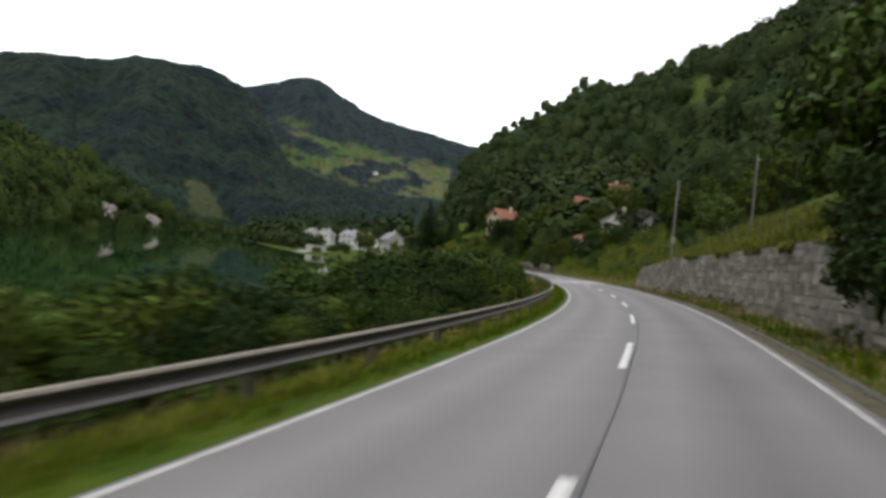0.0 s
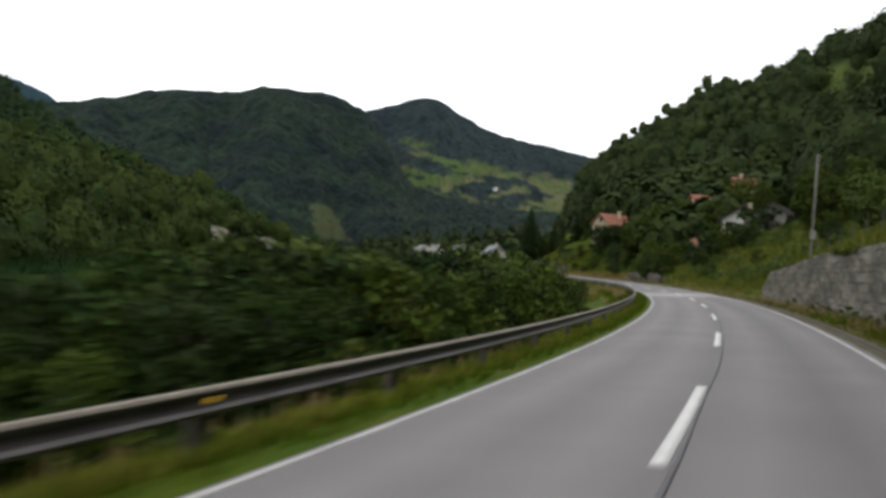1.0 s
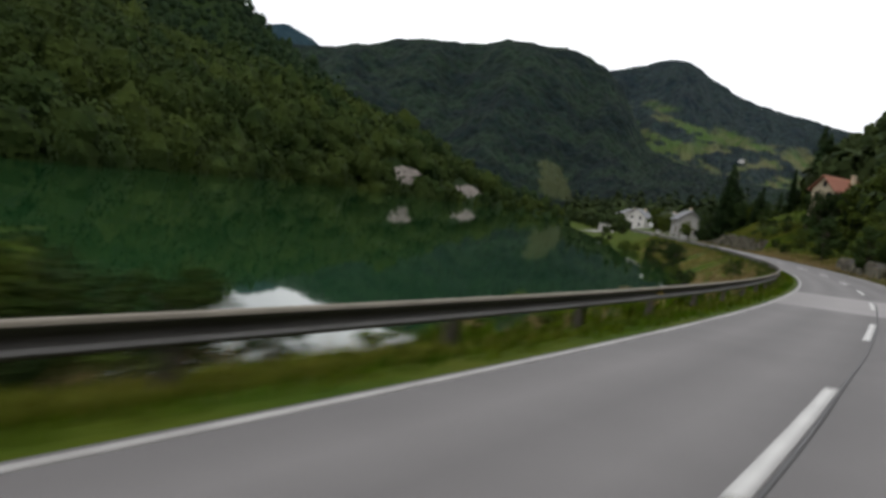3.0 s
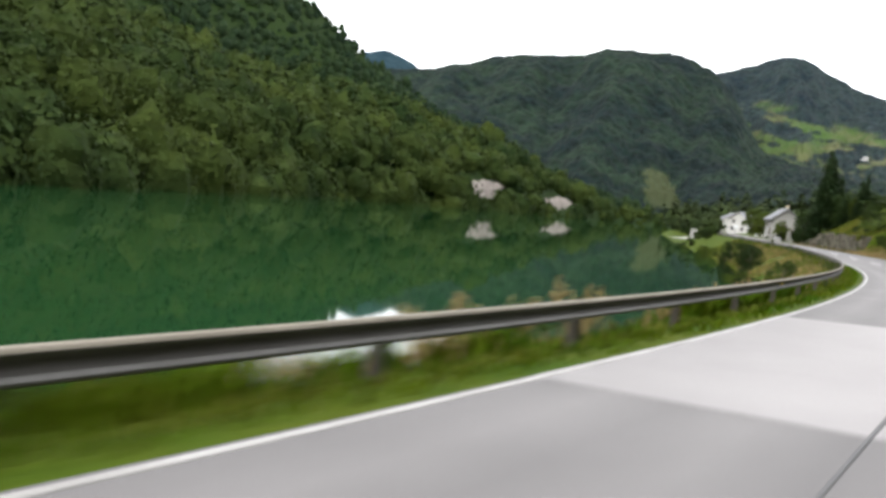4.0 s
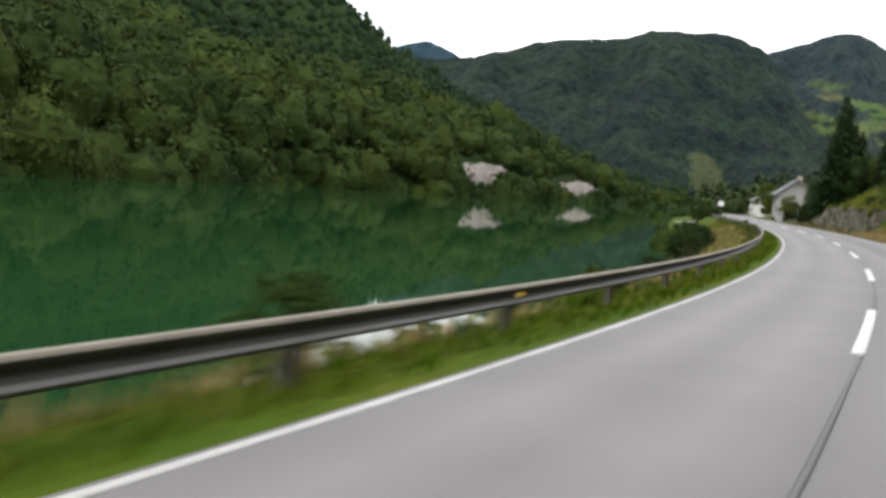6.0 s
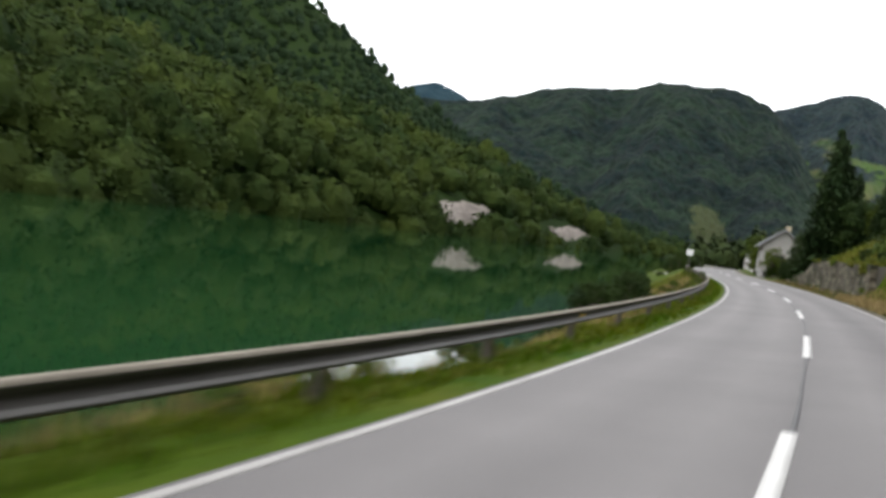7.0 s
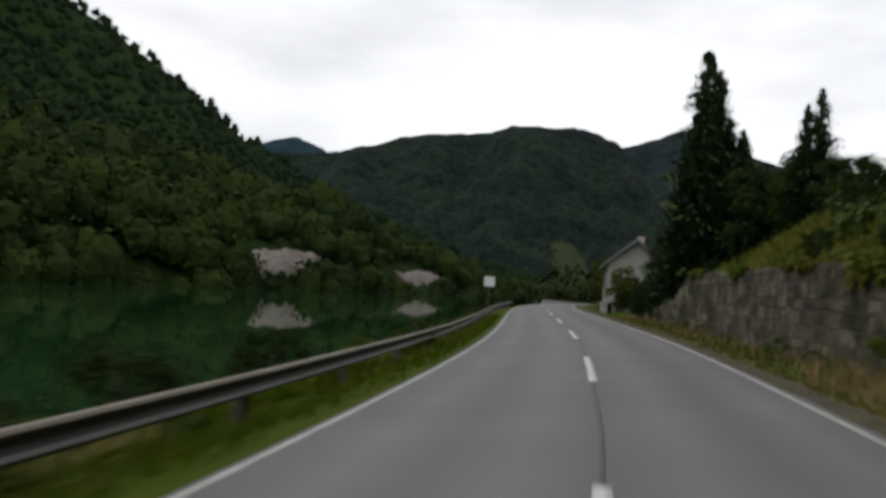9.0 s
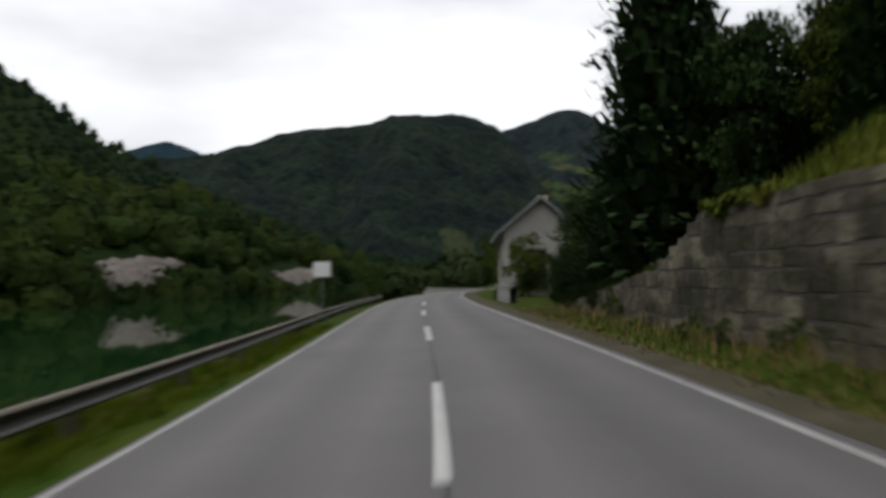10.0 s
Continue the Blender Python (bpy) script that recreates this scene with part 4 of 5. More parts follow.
def broadleaf(name, label, h, r, clumps, n_leaf, size, mat, seed, low=0.25, category="tree"):
    """A tree with a tapered trunk, limbs and an uneven leafy crown."""
    rng = np.random.RandomState(seed)
    tree = tagged(new(name), label, category)
    bend = rng.uniform(-0.08, 0.08, 2) * h
    pts = [(bend[0] * v * v, bend[1] * v * v, h * 0.85 * v - 0.3) for v in np.linspace(0, 1, 6)]
    r0 = 0.022 * h + 0.03
    V, F = tube_mesh("trunk", pts, [r0 * (1 - 0.85 * v) for v in np.linspace(0, 1, 6)], M_BARK)
    cs, rs = [], []
    for i in range(clumps):
        v = low + (1 - low) * rng.uniform(0, 1) ** 0.9
        prof = math.sin(math.pi * min(1, max(0.08, (v - low * 0.7) / (1.08 - low * 0.7)))) ** 0.6
        a = rng.uniform(0, 2 * math.pi)
        rr = r * prof * math.sqrt(rng.uniform(0.05, 1.0))
        c = np.array([rr * math.cos(a), rr * math.sin(a), v * h * 0.93])
        cs.append(c)
        rs.append(r * rng.uniform(0.20, 0.38))
        if i % 3 == 0:
            base = np.array([0, 0, max(0.15, v - 0.22) * h * 0.85])
            V2, F2 = tube_mesh("limb", [base, (base + c) / 2 + (0, 0, 0.08 * h * 0.3), c], [r0 * 0.35, r0 * 0.2, r0 * 0.07], M_BARK, 5)
            o = len(V)
            V = V + V2
            F = F + [tuple(k + o for k in f) for f in F2]
    part("trunk", mesh_of("trunk", V, F, M_BARK, True), tree, "grey-brown bark trunk with limbs")
    part("crown", quads_mesh("crown", leaf_quads(cs, rs, n_leaf, size, rng), mat), tree)
    return tree


def spruce(name, label, h, r, n, seed, mat, twin=False):
    """A conifer: straight trunk and whorls of drooping sprays."""
    rng = np.random.RandomState(seed)
    tree = tagged(new(name), label, "tree")
    V, F = tube_mesh("trunk", [(0, 0, -0.3), (0.05, 0, h * 0.5), (0, 0, h * 0.97)], [0.02 * h, 0.012 * h, 0.01], M_BARK)
    part("trunk", mesh_of("trunk", V, F, M_BARK, True), tree, "dark straight conifer trunk")
    q = []
    tops = [(0, 0, h)] + ([(0.9, 0.3, h * 0.93)] if twin else [])
    for ox, oy, hh in tops:
        layers = int(hh * 4.6)
        for i in range(layers):
            v = (i + rng.uniform(0, 0.8)) / layers
            z = hh * (0.06 + 0.93 * v)
            reach = r * (1 - v) ** 0.8 * rng.uniform(0.6, 1.15) + 0.25
            for k in range(int(6 + 7 * (1 - v))):
                a = rng.uniform(0, 2 * math.pi)
                o, sd = np.array([math.cos(a), math.sin(a), 0]), np.array([-math.sin(a), math.cos(a), 0])
                ln = reach * rng.uniform(0.6, 1.1)
                for j in range(n):
                    f = (j + rng.uniform(0.3, 1)) / n
                    c = np.array([ox, oy, z]) + o * ln * f + np.array([0, 0, -0.30 * ln * f * f])
                    w = 0.06 + 0.10 * ln * (1 - 0.5 * f) * rng.uniform(0.5, 1.3)
                    l = ln / n * 1.5
                    dz = np.array([0, 0, rng.uniform(-0.45, 0.12)])
                    q.append([c - o * l * 0.4 - sd * w * 0.7 + dz, c + o * l * 0.7 - sd * w * 0.35 - (0, 0, 0.12 * l), c + o * l * 0.7 + sd * w * 0.35 - (0, 0, 0.12 * l), c - o * l * 0.4 + sd * w * 0.7 + dz])
    part("crown", quads_mesh("crown", np.array(q), mat), tree)
    return tree


def plant(proto, s, d, scale, turn, sink=0.15, keep=False, group=""):
    """Stands the prototype itself, then copies of it, at a road place."""
    p = rp(s, d)
    z = float(land(np.array([p[0]]), np.array([p[1]]))[0])
    size = SIZES.get(proto.name.split(".")[0])
    if d > 5 and size and not keep and proto.name in PLACED and hides_home(p[0], p[1], z + size[0] * scale, size[1] * scale):
        return None
    m = Matrix.Translation((p[0], p[1], z - sink)) @ Matrix.Rotation(turn, 4, "Z") @ Matrix.Scale(scale, 4)
    if proto.name in PLACED:
        ob = copy_thing(proto, m)
    else:
        PLACED.add(proto.name)
        proto.matrix_basis = m
        ob = proto
    if group:
        ob["group"] = group
    return ob


PLACED = set()
HOMES = ((45.8, 183, 3.8, 1.2), (52.5, 131, 2.6, 2.4), (58, 129, 2.0, 1.8), (60.4, 152, 1.4, 9.0), (54.6, 156, 1.3, 8.0), (48.0, 134.5, 1.2, 0.8))
LOOKOUT = ((0.6, -0.3), (4.6, 7.8), (8.4, 16.2), (15.5, 33.7), (24.4, 60.4))


def hides_home(x, y, top, spread):
    """True for a plant that would stand before a hillside house as seen from the road."""
    for hx, hy, half, bare in HOMES:
        hz = float(land(np.array([hx]), np.array([hy]))[0]) + bare
        for ex, ey in LOOKOUT:
            ux, uy = hx - ex, hy - ey
            n = math.hypot(ux, uy)
            along = ((x - ex) * ux + (y - ey) * uy) / n
            off = abs((x - ex) * uy - (y - ey) * ux) / n
            if 3 < along < n + half + 2 and off < half * 0.8 * along / n + spread * 0.35 and top - 1.37 > (hz - 1.37) * along / n:
                return True
    return False


SIZES = {"shrub": (4.4, 2.0), "broadleaf_tree": (10.5, 3.6)}
BUSH = [broadleaf("shrub", "dense dark green leafy shrub on the lakeside embankment", 4.2, 2.0, 42, 104, 0.10, M_SHRUB_D, 21, 0.08, "shrub"),
        broadleaf("shrub", "mid-green bushy young tree on the lakeside embankment", 5.0, 2.1, 44, 104, 0.10, M_SHRUB, 22, 0.12, "shrub"),
        broadleaf("shrub", "light yellow-green leafy shrub on the lakeside embankment", 4.0, 1.9, 40, 104, 0.10, M_SHRUB_L, 23, 0.08, "shrub")]
WEED = [broadleaf("weed", "small green leafy weed at the foot of the crash barrier", 0.5, 0.3, 9, 60, 0.028, M_LEAF, 24, 0.05, "plant"),
        broadleaf("weed", "yellow-green tufted weed at the foot of the crash barrier", 0.42, 0.28, 9, 60, 0.026, M_LEAF_L, 25, 0.05, "plant")]
TUFT = broadleaf("weed_tuft", "leafy green weed tuft at the foot of the stone wall", 0.7, 0.42, 12, 70, 0.035, M_LEAF, 26, 0.04, "plant")
rng = random.Random(41)
TOP_S = [-10, 10, 12, 14, 16, 17.4, 18.8, 19.6, 21, 25, 28.7, 31, 33, 35, 38, 42, 46, 48, 50, 53, 55, 58.5, 63, 67]
TOP_Z = [0.3, 1.1, 1.4, 1.6, 1.4, 0.5, -0.3, -0.1, 1.4, 1.8, 2.1, 2.3, 2.9, 2.3, 2.4, 2.7, 2.5, 3.0, 2.5, 2.8, 2.1, 1.3, 0.5, 0.0]
for i, (s, d, size) in enumerate(((-9.5, -9.0, 0.85), (-9.0, -8.0, 0.28), (-9.8, -10.5, 1.13))):
    plant(BUSH[i], s, d, size, i, group="lakeside shrubs")
for row, d0 in enumerate((-6.5, -8.1, -10.0)):
    for k in range(48):
        s = -8 + 1.53 * k + rng.uniform(-0.6, 0.6)
        d = d0 + rng.uniform(-0.6, 0.6)
        top = np.interp(s, TOP_S, TOP_Z) + rng.uniform(-0.75, 0.15) - (0.5 if row == 0 else 0.0)
        base = -0.27 - 0.55 * (-d - 4.5) - 0.15
        if top - base < 0.7 or 0.9 * row < s - 17.9 < 1.9 + 1.1 * row:
            continue
        i = 2 if abs(s - 48) < 1.2 or abs(s - 33) < 0.9 else rng.choice([0, 0, 1, 1, 1, 2])
        plant(BUSH[i], s, d, (top - base) / (4.2, 5.0, 4.0)[i] / 1.10 / BUSH[i].scale[0], rng.uniform(0, 6.28), group="lakeside shrubs")

for k in range(56):
    s = 4.0 * (k - 1) + rng.uniform(-0.7, 0.7)
    plant(WEED[k % 2], s, -4.05 - rng.uniform(0, 0.5), rng.uniform(0.7, 1.4), rng.uniform(0, 6.28), 0.02, group="weeds at the barrier posts")

near = random.Random(43)
for k in range(34):
    plant(TUFT, near.uniform(9, 66) if k < 24 else near.uniform(183, 213), near.uniform(4.35, 4.75), near.uniform(0.5, 1.3), near.uniform(0, 6.28), 0.02, group="weeds at the foot of the walls")
OAK = [broadleaf("broadleaf_tree", "tall dark green broadleaf tree above the road", 12.0, 3.6, 64, 46, 0.31, M_LEAF_D, 31, 0.18),
       broadleaf("broadleaf_tree", "tall green broadleaf tree on the hillside bank", 11.0, 3.8, 64, 46, 0.31, M_LEAF, 32, 0.15),
       broadleaf("broadleaf_tree", "rounded yellow-green broadleaf tree on the bank", 8.0, 3.2, 58, 46, 0.28, M_LEAF_L, 33, 0.12)]
ASH = [broadleaf("ash_tree", "dense dark broadleaf tree leaning over the far stone wall", 12.0, 4.2, 90, 130, 0.19, M_LEAF_D, 34, 0.14),
       broadleaf("ash_tree", "dense green broadleaf tree above the far stone wall", 11.0, 4.2, 90, 130, 0.19, M_LEAF, 35, 0.12)]
for i, (s, d, size) in enumerate(((-6.0, 16.0, 0.64), (-4.0, 22.0, 1.02), (-7.0, 26.0, 1.02))):
    plant(OAK[i], s, d, size, i, group="trees above the wall")
for k in range(74):
    s = rng.uniform(4, 62)
    d = rng.uniform(8.5, 34)
    if s > 36 and d < 13 + (s - 36) * 0.35:
        continue
    i = rng.choice([0, 0, 0, 1, 1, 2])
    plant(OAK[i], s, d, rng.uniform(0.55, 1.1), rng.uniform(0, 6.28), group="trees above the wall")
for k in range(138):
    s, d = rng.uniform(62, 165), rng.uniform(11, 48)
    w = rp(s, d)
    if min(math.hypot(w[0] - hx, w[1] - hy) for hx, hy in ((46, 183), (52, 130), (57, 128), (60, 152), (54, 156), (48, 134))) < 9 or (d < 24 and 86 < s < 196 and rng.random() < (0.85 if d < 15 else 0.6)):
        continue
    i = rng.choice([0, 1, 1, 2])
    plant(OAK[i], s, d, rng.uniform(0.35, 0.75) * (0.5 if s > 140 else 1.0), rng.uniform(0, 6.28), group="trees on the hillside")
for k in range(70):
    s, d = rng.uniform(84, 195), 5.2 + 16 * rng.random() ** 1.3
    i = rng.choice([0, 1, 1, 2])
    plant(BUSH[i], s, d, rng.uniform(0.3, 0.75), rng.uniform(0, 6.28), group="bushes on the bank")
for k in range(26):
    s, d = rng.uniform(196, 250), rng.uniform(8.5, 24)
    if 224 < s < 250 and d < 16:
        continue
    plant(OAK[rng.choice([0, 0, 1])], s, d, rng.uniform(0.3, 0.5), rng.uniform(0, 6.28), group="trees above the far wall")
for k in range(44):
    s, d = rng.uniform(186, 224), rng.uniform(8.2, 22)
    if s < 203 and d < 13.5:
        continue
    plant(OAK[rng.choice([0, 0, 1, 1, 2])], s, d, rng.uniform(0.16, 0.34), rng.uniform(0, 6.28), group="trees above the far wall")
for k in range(46):
    s = rng.uniform(126, 245)
    plant(BUSH[rng.choice([0, 1, 2])], s, rng.uniform(-8.6, -11.2), rng.uniform(0.22, 0.5), rng.uniform(0, 6.28), group="shrubs on the shore")
plant(BUSH[1], 119, -6.2, 1.35, 1.0, group="shrubs on the shore")
for s, d, h in ((168, -8.2, 2.5), (172, -8.4, 2.2), (176, -7.7, 2.4), (181, -8.0, 2.6), (190, -8.4, 2.6), (243, -5.8, 2.2), (250, -5.0, 3.0)):
    k = near.choice([0, 0, 1])
    plant(BUSH[k], s, d, h / (4.2, 5.0)[k] / BUSH[k].scale[0], near.uniform(0, 6.28), group="shrubs on the shore")
for s, d, top in ((16.6, 5.9, 5.4), (17.8, 5.5, 5.2), (19.2, 5.7, 5.0), (20.6, 5.5, 4.3), (22.2, 5.7, 3.7)):
    k = near.choice([0, 0, 1])
    g = rp(s, d)
    plant(BUSH[k], s, d, (top - float(land(g[0:1], g[1:2])[0])) / (4.2, 5.0)[k] / BUSH[k].scale[0], near.uniform(0, 6.28), keep=True, group="bushes on the near wall")
for x, y, h in ((54.4, 126.8, 4.0), (50.2, 126.4, 3.2), (58.9, 126.2, 2.2)):
    q = road_sd(np.array([x]), np.array([y]))
    plant(BUSH[0], float(q[0][0]), float(q[1][0]), h / 4.2 / BUSH[0].scale[0], near.uniform(0, 6.28), keep=True, group="dark bushes before the white houses")
for s, d, sc in ((226, 7.4, 0.62), (231, 3.8, 0.26), (240, 4.5, 0.5), (234.5, 5.6, 1.15), (216, 5.2, 0.35), (213, 6.2, 0.6)):
    plant(BUSH[rng.choice([0, 1])], s, d, sc, rng.uniform(0, 6.28), group="bushes by the house")

for x, y, sc in ((47.5, 121, 0.5), (50, 120, 0.62), (54.0, 121, 0.7), (56.5, 119, 0.55), (20.8, 275, 0.6), (23.5, 272, 0.5), (22.6, 281, 0.55), (22.6, 264, 0.45), (27.0, 229.0, 0.34), (36, 229, 0.5), (45, 124, 0.4), (42, 127, 0.35), (61, 121, 0.6), (52, 141, 0.6), (56, 145, 0.62), (48, 146, 0.6), (60, 143, 0.7), (65, 146, 0.8), (44, 141, 0.5), (67, 138, 0.85), (63, 131, 0.7), (51, 184, 0.45), (53, 190, 0.5), (46, 172, 0.3), (39, 178, 0.35), (49, 174, 0.3), (44, 192, 0.55), (48, 196, 0.6), (56, 200, 0.8), (50, 207, 0.8), (43, 206, 0.45)):
    q = road_sd(np.array([x]), np.array([y]))
    plant(OAK[rng.choice([0, 1, 1, 2])], float(q[0][0]), float(q[1][0]), sc, rng.uniform(0, 6.28), group="trees round the hillside houses")

_r = np.random.RandomState(77)
_s, _d = _r.uniform(82, 198, 230), 5.6 + 18 * _r.rand(230) ** 1.2
_p = rp(_s, _d)
_R = _r.uniform(0.4, 1.1, 230)
_q = crown_quads(np.stack([_p[:, 0], _p[:, 1], land(_p[:, 0], _p[:, 1]) + _R * 0.4], -1), _R, _R * 0.9, 190, _r, 0.24)
tagged(new("bank_scrub", quads_mesh("bank_scrub", _q, M_LEAF_L)), "low tangled green scrub covering the bank above the road", "scrub", kind="stuff")

def above_houses(r, n):
    x, y = r.uniform(44, 82, n), r.uniform(142, 196, n)
    free = [i for i in range(n) if not hides_home(x[i], y[i], float(land(x[i:i + 1], y[i:i + 1])[0]) + 6.0, 3.2) and min(math.hypot(x[i] - hx, y[i] - hy) for hx, hy, _, _ in HOMES) > 6]
    return x[free], y[free]


grove("hillside_wood", "dark broadleaf wood on the slope above the houses", 420, above_houses, 2.7, 110, 78, 0.0)


def stand(trees, group):
    """Stands broadleaf trees at places, each grown to the given height above the lake road."""
    for x, y, top, i in trees:
        q = road_sd(np.array([x]), np.array([y]))
        z = float(land(np.array([x]), np.array([y]))[0])
        plant(OAK[i], float(q[0][0]), float(q[1][0]), (top - z) / (12.0, 11.0, 8.0)[i], rng.uniform(0, 6.28), keep=True, group=group)


stand(((41.0, 114, 12.4, 0), (46.5, 114, 13.4, 0), (44.0, 116.5, 8.5, 1), (38.7, 127.5, 7.2, 0), (49.5, 120, 9.6, 1), (55, 122, 11.0, 0), (44.5, 120, 7.8, 1), (43, 124, 6.4, 0), (47.6, 122, 8.6, 1)), "trees before the white houses")
stand(((38.9, 148, 8.4, 0), (45, 146, 13.2, 1), (51.5, 146, 13.0, 0), (56, 141, 14.2, 0), (61, 140, 15.5, 1), (65, 148, 17.5, 0), (57.0, 143.5, 17.0, 1), (56.9, 147.6, 18.4, 0), (58.4, 147.2, 18.2, 1), (50.4, 151.4, 14.6, 1), (54.8, 144, 15.6, 0), (59.5, 143, 17.6, 1), (62.6, 146, 18.0, 0), (49.5, 147, 13.4, 1), (51.4, 147.5, 14.0, 1), (53.4, 148, 14.6, 1), (47, 150, 12.4, 1), (41, 135, 6.6, 1), (43.5, 139, 8.4, 0), (43, 150, 11.0, 1), (41.5, 160, 9.0, 0), (47, 162, 12.0, 1), (40.5, 172, 8.5, 0), (44, 178, 9.6, 1)), "trees below the upper houses")
stand(((46.8, 183.5, 8.4, 1), (48.6, 185, 8.8, 0), (45, 184.5, 7.6, 1), (50.5, 187, 9.4, 1), (43.6, 189, 9.0, 2), (51.6, 190.4, 10.4, 2), (53.5, 189, 11.4, 1)), "trees before the cream house")


FIR = [spruce("spruce_tree", "tall dark twin-topped spruce above the stone wall", 13.0, 3.3, 14, 51, M_NEEDLE, True),
       spruce("spruce_tree", "dark green spruce on the slope", 10.0, 2.5, 9, 52, M_NEEDLE)]
plant(FIR[0], 213, 7.4, 1.07, 0.6, group="spruces above the wall")
for s, d, sc, i in ((217, 9.5, 0.85, 0), (221, 14.5, 0.95, 1), (209, 9.0, 0.6, 1), (206, 11.0, 0.75, 1), (226, 17.5, 0.9, 1), (201, 14, 0.8, 1), (204, 18.5, 1.0, 0), (196, 17, 0.8, 1), (224, 9.8, 0.9, 0), (230, 22, 1.0, 1), (236, 19, 0.9, 1)):
    plant(FIR[i], s, d, sc, rng.uniform(0, 6.28), group="spruces above the wall")

for kind, x, y, top, i in (("fir", 36.8, 201, 10.6, 1), ("ash", 37.2, 203.5, 8.4, 1), ("ash", 38.9, 197.4, 7.4, 0), ("ash", 35.2, 206, 8.6, 0), ("ash", 34.5, 209, 8.8, 0), ("ash", 37.6, 205.2, 9.4, 0), ("ash", 38.4, 208, 9.6, 0), ("fir", 41.5, 198, 8.6, 1), ("ash", 41, 201, 8.2, 1), ("ash", 30.6, 227.5, 5.6, 0), ("ash", 31.0, 223, 6.2, 0), ("ash", 33.4, 212, 8.0, 0), ("ash", 36, 213, 8.6, 1)):
    q = road_sd(np.array([x]), np.array([y]))
    z = float(land(np.array([x]), np.array([y]))[0])
    kin = (FIR if kind == "fir" else ASH)[i]
    plant(kin, float(q[0][0]), float(q[1][0]), (top - z) / ((13.0, 10.0) if kind == "fir" else (12.0, 11.0))[i] / (kin.scale[0] if kin.name in PLACED else 1.0), rng.uniform(0, 6.28), group="trees above the far wall")
eaves = float(land(np.array([45.8]), np.array([183.0]))[0]) + 2.5
for x, y, up, i in ((43.2, 179.2, -0.9, 0), (44.6, 178.4, -0.3, 1), (46.0, 177.4, 0.0, 0), (47.8, 176.6, 0.3, 1), (50.4, 176.4, 0.9, 0), (42.8, 176.2, -0.3, 0), (44.9, 175.6, 0.0, 0)):
    q = road_sd(np.array([x]), np.array([y]))
    z = float(land(np.array([x]), np.array([y]))[0])
    plant(BUSH[i], float(q[0][0]), float(q[1][0]), max(1.5, eaves + up - z) / (4.2, 5.0)[i] / BUSH[i].scale[0], rng.uniform(0, 6.28), keep=True, group="bushes below the red-roofed house")
for s, d, sc in ((180.0, 6.4, 0.42), (178.4, 6.2, 0.5), (176.5, 6.0, 0.45), (184.0, 7.0, 0.35), (174, 5.8, 0.5), (186, 6.3, 0.25), (191, 6.2, 0.3), (197, 6.3, 0.24), (203, 6.0, 0.32), (206, 5.6, 0.3), (209, 5.3, 0.34), (211, 5.2, 0.36), (214, 5.4, 0.5), (217, 5.3, 0.55), (219, 5.8, 0.6), (222.5, 6.6, 0.75), (224.5, 7.2, 0.8), (221, 6.0, 0.6)):
    plant(BUSH[rng.choice([0, 0, 1])], s, d, sc, rng.uniform(0, 6.28), group="bushes round the far wall")


def ivy(s, d, top, drop, width, seed):
    """Creeper hanging down a wall: leaves on stems that follow the face."""
    r = np.random.RandomState(seed)
    n = int(260 * drop * width)
    v = r.rand(n) ** 0.7
    ss = s + (r.rand(n) - 0.5) * width * (1 - 0.5 * v)
    P = rp(ss, d - 0.03 - 0.10 * r.rand(n), 0)
    P[:, 2] += top + 0.12 - drop * v * (0.55 + 0.45 * np.sin(ss * 2.3 + seed) * np.sin(ss * 5.1))
    u = r.normal(size=(n, 3)) * 0.6 + np.array([-math.cos(heading(s)), math.sin(heading(s)), 0.2])
    u /= np.linalg.norm(u, axis=1, keepdims=True)
    t = np.cross(u, r.normal(size=u.shape))
    t /= np.linalg.norm(t, axis=1, keepdims=True)
    b = np.cross(u, t)
    z = 0.075 * r.uniform(0.6, 1.4, (n, 1))
    th = tagged(new("ivy"), "ivy and trailing grass hanging over the stone wall", "plant", group="ivy on the walls")
    part("leaves", quads_mesh("leaves", np.stack([P - t * z, P - b * z * 0.7, P + t * z, P + b * z * 0.7], 1), M_LEAF_D if seed < 2 else M_BANK), th)["kind"] = "stuff"
    V, F = tube_mesh("stem", [rp(s, d - 0.02, top - drop * 0.95), rp(s + 0.1, d - 0.03, top - drop * 0.5), rp(s, d + 0.2, top + 0.05)], [0.006, 0.01, 0.014], M_BARK, 5)
    part("stem", mesh_of("stem", V, F, M_BARK, True), th, "brown woody stem")
    return th


for k, (s, drop, width) in enumerate(((18.2, 2.2, 1.6), (20.6, 1.0, 2.6), (14.0, 0.6, 3.4), (24.0, 0.35, 4.0), (29.5, 0.5, 3.0), (36, 0.35, 5.0), (44, 0.35, 6.0), (54, 0.35, 7.0), (183.6, 1.2, 2.4), (188, 0.4, 3.4), (194, 0.45, 3.0), (200.5, 0.4, 3.6))):
    ivy(s, 4.86, float(wall_height(np.array([s]))[0]), drop, width, k)


# ---- grass, as one sheet of blades a side ----
BARE_BANK = (129.0, 142.0, 152.0, 166.5)   # where the bank behind the posts is worn bare


